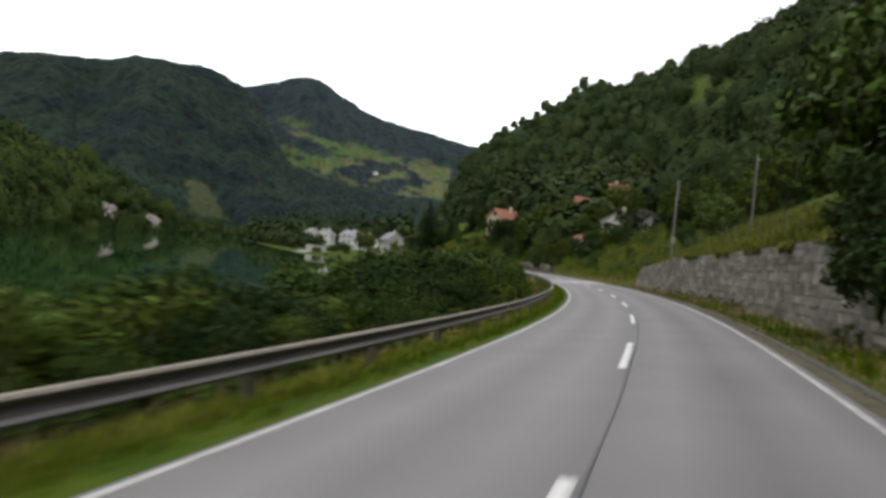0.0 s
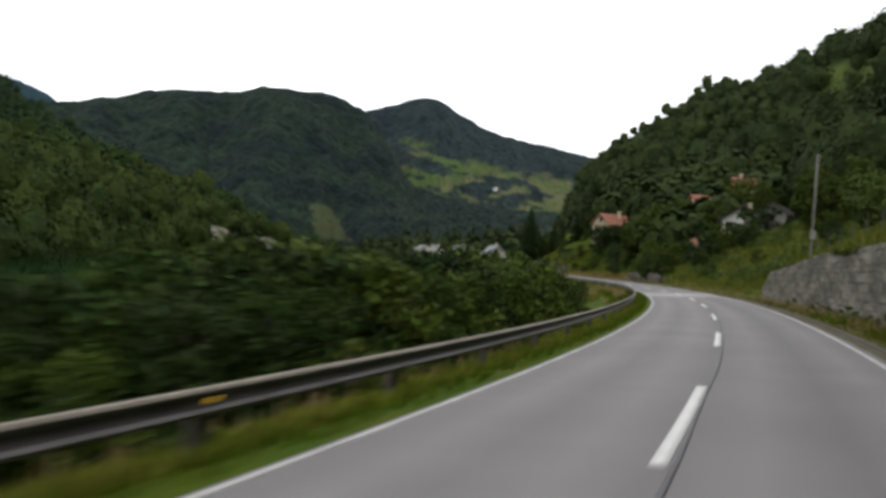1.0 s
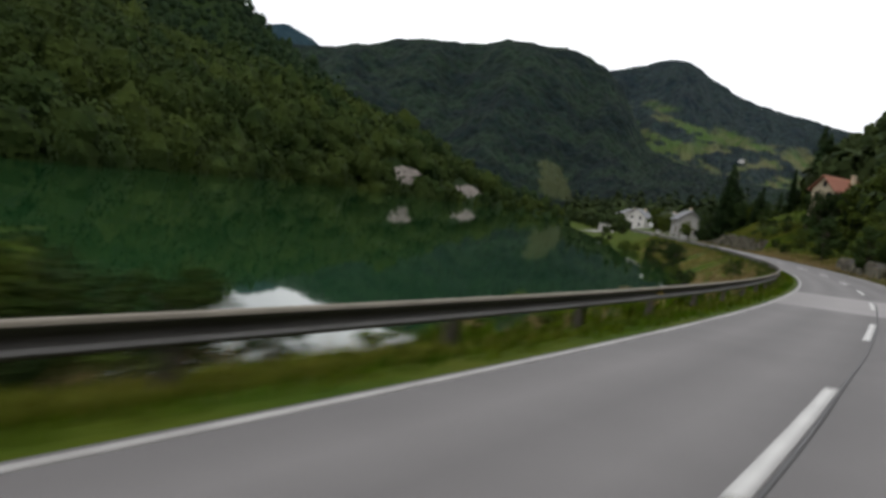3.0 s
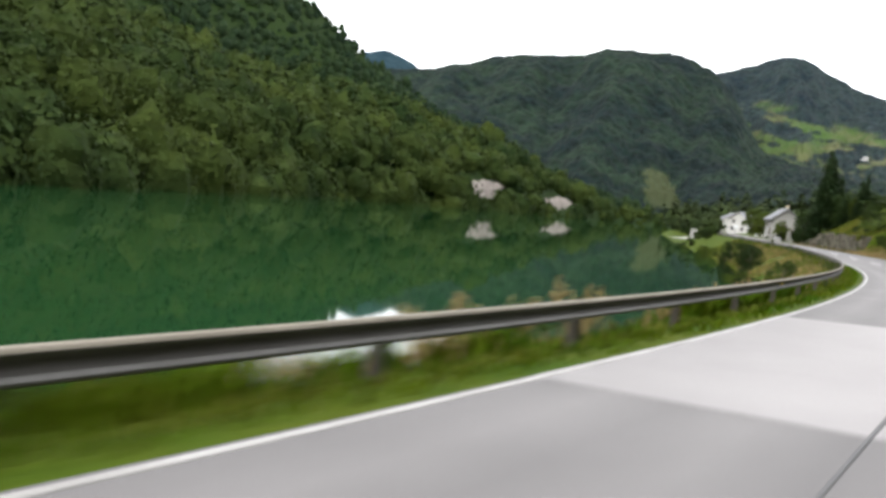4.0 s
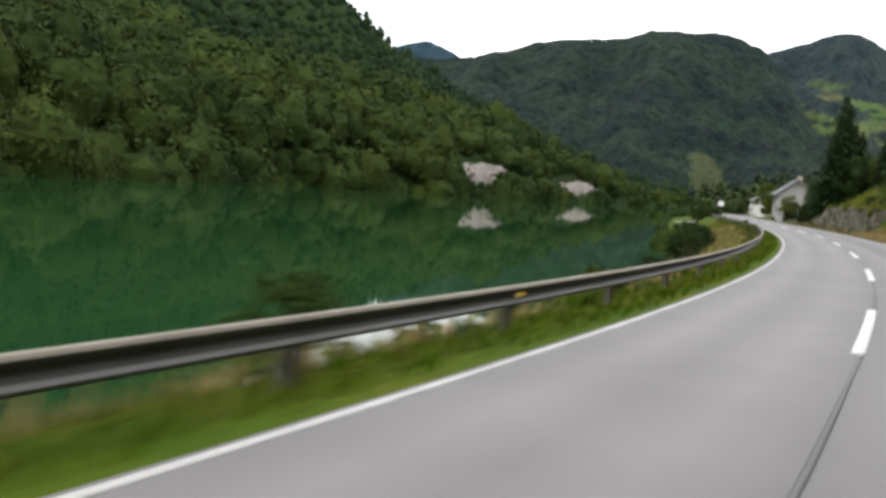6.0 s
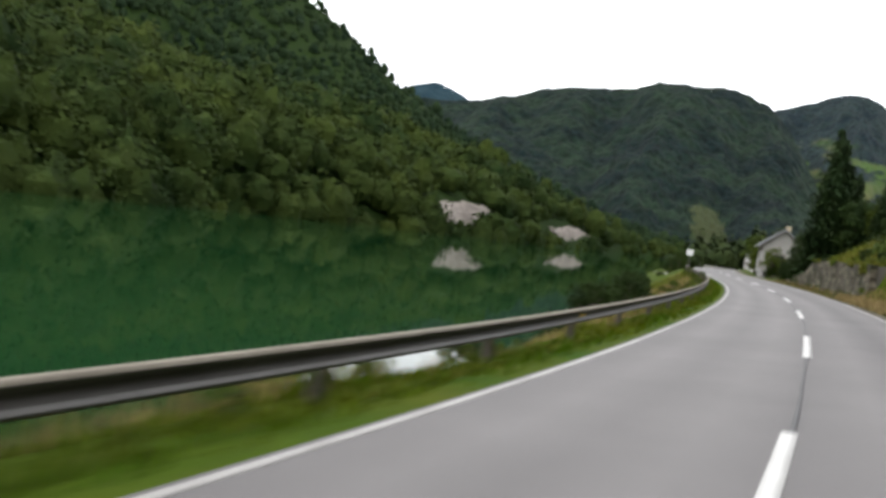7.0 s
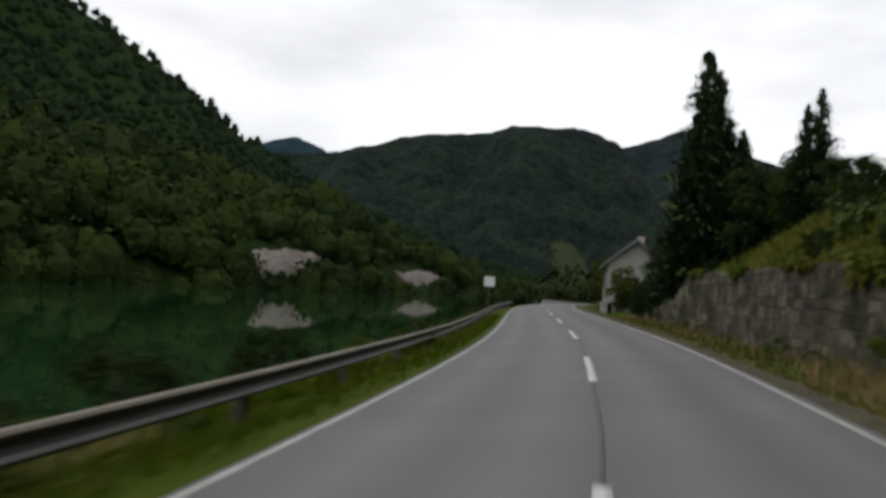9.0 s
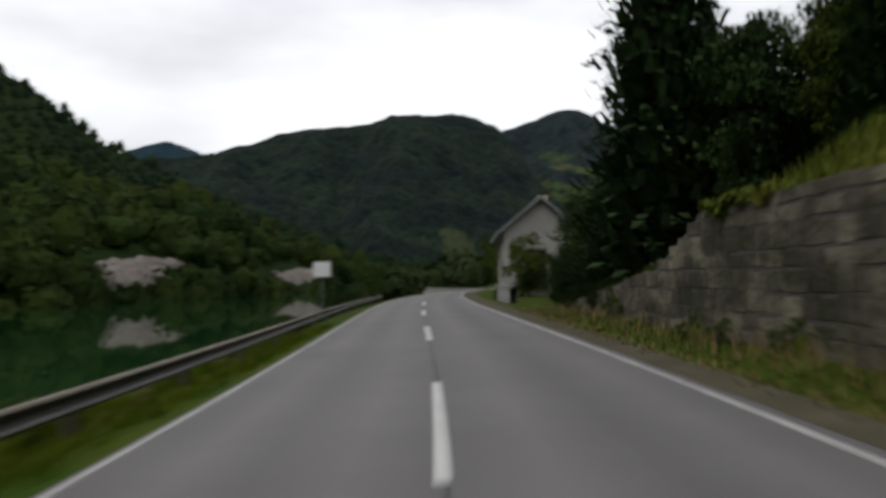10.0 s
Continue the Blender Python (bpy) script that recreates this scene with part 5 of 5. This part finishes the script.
def blades(name, label, n, s0, s1, d_of, h0, h1, mat, seed, w=0.012, clumps=None):
    r = np.random.RandomState(seed)
    s = r.uniform(s0, s1, n)
    if d_of(np.random.RandomState(1), 50).max() < -4.0 and h1 > 0.3:
        s = s[np.all([np.abs(s - c) > 3.2 for c in BARE_BANK], 0)]
        n = len(s)
    if clumps is not None:
        s = s[fbm(s * 0.55, s * 0.17, 2.0, 3) + 0.25 * r.rand(n) > clumps]
        n = len(s)
    d = d_of(r, n)
    P = rp(s, d)
    P[:, 2] = land(P[:, 0], P[:, 1]) - 0.02
    a = r.uniform(0, 2 * math.pi, n)
    lean = r.uniform(0.05, 0.5, n)
    h = r.uniform(h0, h1, n)
    side = np.stack([-np.sin(a), np.cos(a), 0 * a], -1) * (w * r.uniform(0.7, 1.6, n))[:, None]
    tip = P + np.stack([np.cos(a) * lean * h, np.sin(a) * lean * h, h], -1)
    midp = P + np.stack([np.cos(a) * lean * h * 0.3, np.sin(a) * lean * h * 0.3, h * 0.55], -1)
    q = np.stack([P - side, P + side, midp + side * 0.8, midp - side * 0.8], 1)
    q2 = np.stack([midp - side * 0.8, midp + side * 0.8, tip + side * 0.1, tip - side * 0.1], 1)
    return tagged(new(name, quads_mesh(name, np.concatenate([q, q2]), mat)), label, "grass", kind="stuff")


blades("verge_grass", "short green grass on the verge below the crash barrier", 42000, -8, 215, lambda r, n: -2.92 - 2.2 * r.rand(n) ** 0.9, 0.05, 0.17, M_BLADE, 61, 0.014)
blades("verge_grass", "green and yellowed grass strip below the stone walls", 22000, 4, 215, lambda r, n: 2.90 + 1.98 * r.rand(n) ** 0.9, 0.03, 0.13, M_DULL, 62, 0.014)
blades("verge_grass", "yellow-green grass strip along the barrier posts", 12000, -8, 215, lambda r, n: -3.25 - 0.9 * r.rand(n), 0.05, 0.2, M_BANK, 70, 0.014)
blades("verge_grass", "yellowed straw grass on the verge's edge under the barrier", 20000, -8, 64, lambda r, n: -3.45 - 0.95 * r.rand(n), 0.07, 0.22, M_STRAW, 73, 0.014)
blades("verge_grass", "tall green tufts behind the barrier posts", 30000, 62, 215, lambda r, n: -4.05 - 0.7 * r.rand(n), 0.16, 0.38, M_BLADE, 74, 0.016, clumps=0.38)
blades("verge_grass", "fresh green grass at the foot of the stone wall", 11000, 8, 62, lambda r, n: 3.55 + 1.3 * r.rand(n), 0.06, 0.26, M_BLADE, 75, 0.016, clumps=0.30)
blades("verge_grass", "rank green grass on the slope below the barrier", 14000, 66, 112, lambda r, n: -4.4 - 1.0 * r.rand(n), 0.25, 0.5, M_BLADE, 76, 0.02, clumps=0.24)
blades("verge_grass", "dense green grass clump close behind the barrier", 6000, 90, 103, lambda r, n: -3.95 - 0.6 * r.rand(n), 0.25, 0.52, M_BLADE, 77, 0.018)
blades("dry_grass", "tan dry grass stalks among the verge grass", 9000, -6, 215, lambda r, n: np.where(r.rand(n) < 0.5, -4.1 - 1.6 * r.rand(n), 3.6 + 1.4 * r.rand(n)), 0.15, 0.45, M_DRY, 63, 0.010)
blades("dry_grass", "tall yellowed grass on the lakeside spit", 6500, 108, 200, lambda r, n: -4.6 - 4.5 * r.rand(n), 0.2, 0.6, M_DRY, 64, 0.016)
blades("spit_grass", "long yellow-green grass on the lakeside spit", 9000, 100, 215, lambda r, n: -4.5 - 5.0 * r.rand(n), 0.2, 0.55, M_BANK, 68, 0.018)
blades("dry_grass", "rusty brown dry grass at the foot of the bank", 7000, 140, 182, lambda r, n: 3.3 + 2.6 * r.rand(n), 0.15, 0.5, M_DRY, 67, 0.014)
blades("dry_grass", "thin tan grass at the edge of the asphalt", 7000, 6, 216, lambda r, n: 3.02 + 0.5 * r.rand(n), 0.03, 0.13, M_DRY, 69, 0.014)
blades("bank_grass", "long green and yellow grass on the bank above the wall", 34000, 14, 120, lambda r, n: 5.3 + 7.5 * r.rand(n) ** 1.2, 0.15, 0.55, M_BANK, 65, 0.026)
blades("bank_grass", "tall pale green meadow grass on the bank below the houses", 22000, 82, 186, lambda r, n: 4.6 + 19 * r.rand(n) ** 1.1, 0.2, 0.6, M_BANK, 72, 0.034)
blades("bank_grass", "long yellow-green grass on the bank above the far wall", 12000, 176, 214, lambda r, n: 5.3 + 5.5 * r.rand(n) ** 1.2, 0.15, 0.5, M_BANK, 66, 0.022)


def dock(name, label, seed):
    """A seeding plant: stalks with rusty tufts."""
    r = np.random.RandomState(seed)
    th = tagged(new(name), label, "plant")
    V, F = [], []
    q = []
    for i in range(16):
        a, l = r.uniform(0, 6.28), r.uniform(0.1, 0.5)
        top = np.array([math.cos(a) * l, math.sin(a) * l, r.uniform(0.55, 1.0)])
        V2, F2 = tube_mesh("stalk", [(0, 0, -0.05), top * (0.4, 0.4, 0.55), top], [0.008, 0.006, 0.003], M_DRY, 4)
        o = len(V)
        V, F = V + V2, F + [tuple(k + o for k in f) for f in F2]
        q.append(leaf_quads([top * (0.9, 0.9, 0.8), top], [0.09, 0.07], 22, 0.035, r, 2.0))
    part("stalk", mesh_of("stalk", V, F, M_DRY), th)["kind"] = "stuff"
    part("seed_head", quads_mesh("seed_head", np.concatenate(q), M_DRY), th, "rusty tan seed heads")["kind"] = "stuff"
    return th


DOCK = dock("dock_plant", "rusty tan seeding dock plant behind the crash barrier", 71)
for s, d, sc in ((74, -4.7, 0.75), (75, -4.5, 0.6), (82, -4.6, 0.7), (83, -4.8, 0.85), (84, -4.5, 0.7), (90, -4.6, 0.5), (95, -4.7, 0.7), (101, -4.7, 0.6), (107, -4.7, 0.6), (113, -4.7, 0.7), (57, -4.6, 0.7), (66, -4.6, 0.8), (69, -4.8, 0.65), (78, -4.6, 0.6), (80, -4.9, 0.9), (86, -4.7, 0.95), (87, -4.9, 0.8), (93, -4.6, 0.6), (98, -4.8, 0.8), (104, -4.7, 0.75)):
    plant(DOCK, s, d, sc * (1.45 if 81 < s < 110 else 0.9), rng.uniform(0, 6.28), 0.02, group="dock plants")


# ---- houses ----
def house(name, label, x, y, turn, w, l, eave, ridge, wall_mat, roof_mat, windows=(), chimney=True, z=None, door=None):
    """A gabled house; its ridge runs along local y, the gable looks to -y. windows: (side, along, height, width, tall)."""
    if z is None:
        z = float(land(np.array([x]), np.array([y]))[0])
    th = tagged(new(name), label, "house")
    th.matrix_basis = Matrix.Translation((x, y, z)) @ Matrix.Rotation(radians(turn), 4, "Z")
    a, b = w / 2, l / 2
    V = [(-a, -b, -3), (a, -b, -3), (a, b, -3), (-a, b, -3), (-a, -b, eave), (a, -b, eave), (a, b, eave), (-a, b, eave), (0, -b, ridge), (0, b, ridge)]
    F = [(0, 1, 5, 8, 4), (2, 3, 7, 9, 6), (1, 2, 6, 5), (3, 0, 4, 7), (4, 8, 9, 7), (5, 6, 9, 8)]
    part("wall", mesh_of("wall", V, F, wall_mat), th)
    slope = (ridge - eave) / a
    V, F = [], []
    o, t = 0.55, 0.16
    for sx in (-1, 1):
        k = len(V)
        for yy in (-b - 0.5, b + 0.5):
            V += [(sx * 0.0, yy, ridge + 0.06), (sx * (a + o), yy, eave - o * slope + 0.06), (sx * (a + o), yy, eave - o * slope + 0.06 + t), (0, yy, ridge + 0.06 + t * 1.2)]
        F += [(k, k + 1, k + 2, k + 3), (k + 4, k + 7, k + 6, k + 5), (k, k + 4, k + 5, k + 1), (k + 1, k + 5, k + 6, k + 2), (k + 2, k + 6, k + 7, k + 3)]
    roof = part("roof", mesh_of("roof", V, F, roof_mat), th)
    for i in range(7):
        for sx in (-1, 1):
            f = (i + 0.5) / 7
            bm = bmesh.new()
            box_bm(bm, (0.10, l + 0.96, 0.035), (sx * (a + o) * f, 0, ridge - (a + o) * f * slope + 0.06 + t * (1.2 - 0.2 * f) + 0.012), 0.0)
            part("tile_course", from_bm("tile_course", bm, roof_mat), roof)
    if chimney:
        bm = bmesh.new()
        box_bm(bm, (0.55, 0.55, 1.5), (a * 0.35, b * 0.3, ridge + 0.1), 0.03)
        box_bm(bm, (0.68, 0.68, 0.12), (a * 0.35, b * 0.3, ridge + 0.82), 0.02)
        part("chimney", from_bm("chimney", bm, M_CREAM), roof, "plastered chimney")
    for side, along, zz, ww, hh in windows:
        if side in "fb":
            c, ax = Vector((along, -b if side == "f" else b, zz)), 0
        else:
            c, ax = Vector((-a if side == "l" else a, along, zz)), 1
        bm = bmesh.new()
        dims = (ww, 0.10, hh) if ax == 0 else (0.10, ww, hh)
        for q in (-1, 1):
            if ax == 0:
                box_bm(bm, (0.07, 0.12, hh), c + Vector((q * (ww / 2 - 0.035), 0, 0)))
                box_bm(bm, (ww, 0.11, 0.07), c + Vector((0, 0, q * (hh / 2 - 0.035))))
            else:
                box_bm(bm, (0.12, 0.07, hh), c + Vector((0, q * (ww / 2 - 0.035), 0)))
                box_bm(bm, (0.11, ww, 0.07), c + Vector((0, 0, q * (hh / 2 - 0.035))))
        win = part("window", from_bm("window", bm, M_WOOD), th, "dark framed window")
        part("pane", box_mesh("pane", (dims[0] * 0.9, 0.04, dims[2] * 0.9) if ax == 0 else (0.04, dims[1] * 0.9, dims[2] * 0.9), c, M_GLASS), win)
        part("sill", box_mesh("sill", (ww + 0.2, 0.24, 0.06) if ax == 0 else (0.24, ww + 0.2, 0.06), c - Vector((0, 0, hh / 2 + 0.03)), M_CONC), win)
    if door:
        along, dw, dh = door
        part("door", box_mesh("door", (dw, 0.14, dh), (along, -b, dh / 2), M_WOOD, 0.02), th, "dark wooden door")
    return th


STD = (("f", -1.8, 1.6, 1.0, 1.3), ("f", 1.8, 1.6, 1.0, 1.3), ("f", 0.0, 4.1, 1.0, 1.2), ("l", -2.0, 1.6, 1.0, 1.3), ("l", 1.5, 1.6, 1.0, 1.3))
TWO = (("f", -2.0, 1.5, 1.0, 1.3), ("f", 1.8, 1.5, 1.0, 1.3), ("f", -1.8, 4.2, 1.0, 1.3), ("f", 1.8, 4.2, 1.0, 1.3), ("l", -2.0, 1.5, 1.0, 1.3), ("l", 1.5, 1.5, 1.0, 1.3), ("l", 1.5, 4.2, 1.0, 1.3), ("l", -2, 4.2, 1.0, 1.3))
house("house", "cream house with a red tiled roof on the green slope", 46.2, 184, -60, 4.6, 6.4, 2.5, 4.3, M_CREAM, M_TILE, (("r", -1.6, 1.5, 0.9, 1.2), ("r", 1.4, 1.5, 0.9, 1.2), ("f", -1.2, 1.5, 0.9, 1.2), ("f", 1.4, 1.5, 0.9, 1.2), ("f", 0.2, 3.3, 0.8, 0.9)))
house("house", "white plastered house half hidden by trees on the slope", 52.5, 131, -18, 5.4, 6.5, 2.6, 4.4, M_PLASTER, M_ROOF_D, STD)
house("house", "low white plastered outbuilding among trees", 56.8, 129.5, -40, 3.8, 5, 1.9, 3.1, M_PLASTER, M_ROOF_D, (("f", 0, 1.3, 0.8, 0.9),), False)
house("house", "small upper house with an orange tiled roof on the hillside", 60.4, 152, 75, 2.3, 3.0, 4.8, 5.9, M_CREAM, M_TILE, (("l", 0, 3.6, 0.9, 1.1),), z=12.5)
house("house", "pale house with a faded orange roof among hillside trees", 54.6, 156, 110, 2.4, 3.0, 5.0, 6.4, M_CREAM, M_TILE, (("l", 0, 3.6, 0.9, 1.1),), False, z=9.0)
house("shed", "small white shed with an orange roof on the slope", 48.0, 134.5, 15, 2.2, 2.4, 1.4, 2.0, M_PLASTER, M_TILE, (), False)
house("house", "white roadside house with a grey roof and dark porch", 26.9, 237, 8, 4.4, 10, 4.0, 5.8, M_GREY, M_SLATE, (("f", -0.3, 1.6, 1.3, 2.6), ("f", 1.45, 1.6, 0.8, 1.1), ("l", -2, 1.6, 1.0, 1.3), ("l", 2, 3.0, 1.0, 1.2)))
house("house", "large white village house beyond the lake bay", 7, 455, 12, 11, 14, 5.0, 8.0, M_PLASTER, M_SLATE, TWO)
house("house", "white village house with a grey roof", 25, 305, 15, 7, 8, 3.4, 5.6, M_PLASTER, M_SLATE, STD)
house("house", "white village house behind the quay", 13, 410, -20, 7.5, 9, 5.0, 7.8, M_PLASTER, M_SLATE, TWO)
house("house", "white village house with a pale roof at the wood's edge", 26, 400, 40, 9, 10, 4.2, 7.0, M_PLASTER, M_SLATE, TWO)
house("house", "white village house with a brown-red roof", 36, 390, 10, 9, 10, 4.6, 7.4, M_PLASTER, M_TILE, TWO)
house("house", "tiny white farmhouse on the far meadow", 190, 2300, 20, 9, 13, 4, 7, M_PLASTER, M_SLATE, TWO, False, z=205)

gp = np.stack([np.linspace(1, 16, 20), np.linspace(300, 445, 20)], -1)
PP = np.stack([np.stack([gp[:, 0] + o, gp[:, 1], land(gp[:, 0] + o, gp[:, 1]) + 0.08], -1) for o in (-2.4, 2.4)], 1)
tagged(new("village_road", grid_mesh("village_road", PP, M_PATCH)), "pale road leading into the village", "road", kind="structure")
quay = tagged(new("quay_wall"), "long low pale plastered quay wall along the village shore", "wall")
qa, qb = np.array([3.4, 316.0]), np.array([16.4, 291.5])
qm = Matrix.Translation((*((qa + qb) / 2), -1.25)) @ Matrix.Rotation(math.atan2(qb[1] - qa[1], qb[0] - qa[0]), 4, "Z")
ql = float(np.hypot(*(qb - qa)))
part("wall", box_mesh("wall", (ql, 0.5, 2.2), (0, 0, 0), M_GREY, 0.03), quay)
part("coping", box_mesh("coping", (ql + 0.1, 0.7, 0.14), (0, 0, 1.17), M_CONC, 0.02), quay, "pale concrete coping")
for k in range(5):
    part("pier", box_mesh("pier", (0.6, 0.64, 2.1), (-ql / 2 + 0.6 + k * (ql - 1.2) / 4, 0, -0.05), M_GREY, 0.02), quay)
quay.matrix_basis = qm

garden = tagged(new("garden_wall"), "low grey concrete garden wall by the road", "wall")
part("coping", slab("coping", 222.5, 228.5, 3.66, 4.04, 0.62, 0.70, M_CONC), garden, "grey concrete coping")
part("wall", slab("wall", 222.6, 228.4, 3.7, 4.0, -0.2, 0.62, M_CONC), garden)


# ---- pale rock faces on the far shore ----
def rock_face(x, y, w, depth, seed):
    """Bare rock breaking through the bank: clefts and ledges that rise out of the slope, with a ragged outline."""
    rng = np.random.RandomState(seed)
    p, q = np.meshgrid(np.linspace(-1.15, 1.15, 90), np.linspace(-0.15, 1.15, 40))
    X, Y = x - q * depth, y + p * w / 2
    rough = fbm(p * 5, q * 4, seed, 4)
    mask = 1.0 - np.abs(p) ** 3 - (np.abs(2 * q - 0.8 - 0.25 * np.sin(3 * p + seed)) / (1.12 - 0.72 * np.abs(p + 0.15))) ** 2 + 0.85 * rough
    ledge = np.floor(q * 6 + 0.9 * fbm(p * 4, q * 2, seed + 2)) / 6
    Z = land(X, Y) + np.clip(1.5 * mask, -3, 1.2) + 1.6 * (ledge - q) + 0.35 * np.sin(p * 19 + seed) * np.sin(p * 7)
    P = np.stack([X, Y, Z], -1) + 0.16 * rng.normal(size=(40, 90, 3))
    base = np.array([x, y, float(land(np.array([x]), np.array([y]))[0])])
    th = new("rock_face", grid_mesh("rock_face", P - base, M_ROCK, smooth=False))
    th.matrix_basis = Matrix.Translation(base)
    return tagged(th, "pale bare limestone rock face above the waterline", "rock")


_r = np.random.RandomState(83)
_q = []
for rx, ry, rw, rh in ROCKS:
    _u = _r.uniform(-0.85, 0.85, 46)
    _x, _y = rx + 2.5 + _r.uniform(-2.0, 2.5, 46), ry - 2.0 + _u * rw * 0.6
    _R = _r.uniform(0.9, 1.9, 46)
    _P = np.stack([_x, _y, land(_x, _y) + _R * 0.5], -1)
    _q += [crown_quads(_P, _R, _R, 70, _r, 0.4), core_quads(_P, _R, _R)]
tagged(new("rockfoot_bushes", quads_mesh("rockfoot_bushes", np.concatenate(_q), M_SHOULDER)), "dense green bushes growing along the foot of the rock faces", "scrub", kind="stuff")
for i, (rx, ry, rw, rh) in enumerate(ROCKS):
    rock_face(rx, ry, rw, rh, 81 + i)

# ---- pole, sign, fence ----
pole = tagged(new("utility_pole"), "grey weathered wooden utility pole on the bank", "pole")
pp = rp(81.5, 8.4)
pz = float(land(np.array([pp[0]]), np.array([pp[1]]))[0])
V, F = tube_mesh("shaft", [(0, 0, -0.4), (0, 0, 4), (0, 0, 8.2)], [0.105, 0.09, 0.07], M_POLE, 10)
part("shaft", mesh_of("shaft", V, F, M_POLE, True), pole)
for q in (7.3, 7.7, 8.0):
    V, F = tube_mesh("insulator", [(0.10, 0, q), (0.16, 0, q + 0.02), (0.16, 0, q + 0.12)], [0.015, 0.03, 0.035], M_CONC, 8)
    part("insulator", mesh_of("insulator", V, F, M_CONC, True), pole, "grey ceramic insulator")
part("junction_box", box_mesh("junction_box", (0.35, 0.22, 0.6), (-0.05, -0.2, 2.4), M_CONC, 0.02), pole, "grey metal box")
pole.matrix_basis = Matrix.Translation((pp[0], pp[1], pz))

p2nd = tagged(new("utility_pole"), "thin grey wooden utility pole behind the wire fence", "pole")
V, F = tube_mesh("shaft", [(0, 0, -0.4), (0, 0, 4), (0, 0, 5.4)], [0.08, 0.065, 0.05], M_POLE, 10)
part("shaft", mesh_of("shaft", V, F, M_POLE, True), p2nd)
V, F = tube_mesh("insulator", [(0.05, 0, 5.0), (0.12, 0, 5.02), (0.12, 0, 5.12)], [0.015, 0.03, 0.035], M_CONC, 8)
part("insulator", mesh_of("insulator", V, F, M_CONC, True), p2nd, "grey ceramic insulator")
p2nd.matrix_basis = Matrix.Translation((30.6, 51.5, float(land(np.array([30.6]), np.array([51.5]))[0])))

sign = tagged(new("road_sign"), "square white road sign on a post behind the barrier", "sign")
sp = rp(220, -3.95)
V, F = tube_mesh("post", [(0, 0, -0.5), (0, 0, 2.0)], [0.03, 0.03], M_ZINC, 8)
part("post", mesh_of("post", V, F, M_ZINC, True), sign, "grey steel post")
part("board", box_mesh("board", (0.66, 0.025, 0.60), (0, -0.045, 1.95), M_SIGN, 0.008), sign, "plain white board")
part("bracket", box_mesh("bracket", (0.10, 0.08, 0.05), (0, -0.015, 1.95), M_ZINC, 0.004), sign)
sign.matrix_basis = Matrix.Translation((sp[0], sp[1], sp[2])) @ Matrix.Rotation(-heading(220), 4, "Z")

fence = tagged(new("wire_fence"), "thin wire fence on posts along the bank", "fence")
fs = list(np.arange(40, 79, 3.0))
fp = []
for s in fs:
    p = rp(s, 7.6)
    fp.append((p[0], p[1], float(land(np.array([p[0]]), np.array([p[1]]))[0])))
for x, y, z in fp:
    V, F = tube_mesh("post", [(x, y, z - 0.2), (x, y, z + 1.4)], [0.022, 0.018], M_WIRE, 6)
    part("post", mesh_of("post", V, F, M_WIRE), fence)
for hgt in (0.3, 0.7, 1.1, 1.45):
    V, F = tube_mesh("wire", [(x, y, z + hgt) for x, y, z in fp], [0.004] * len(fp), M_WIRE, 4)
    part("wire", mesh_of("wire", V, F, M_WIRE), fence)
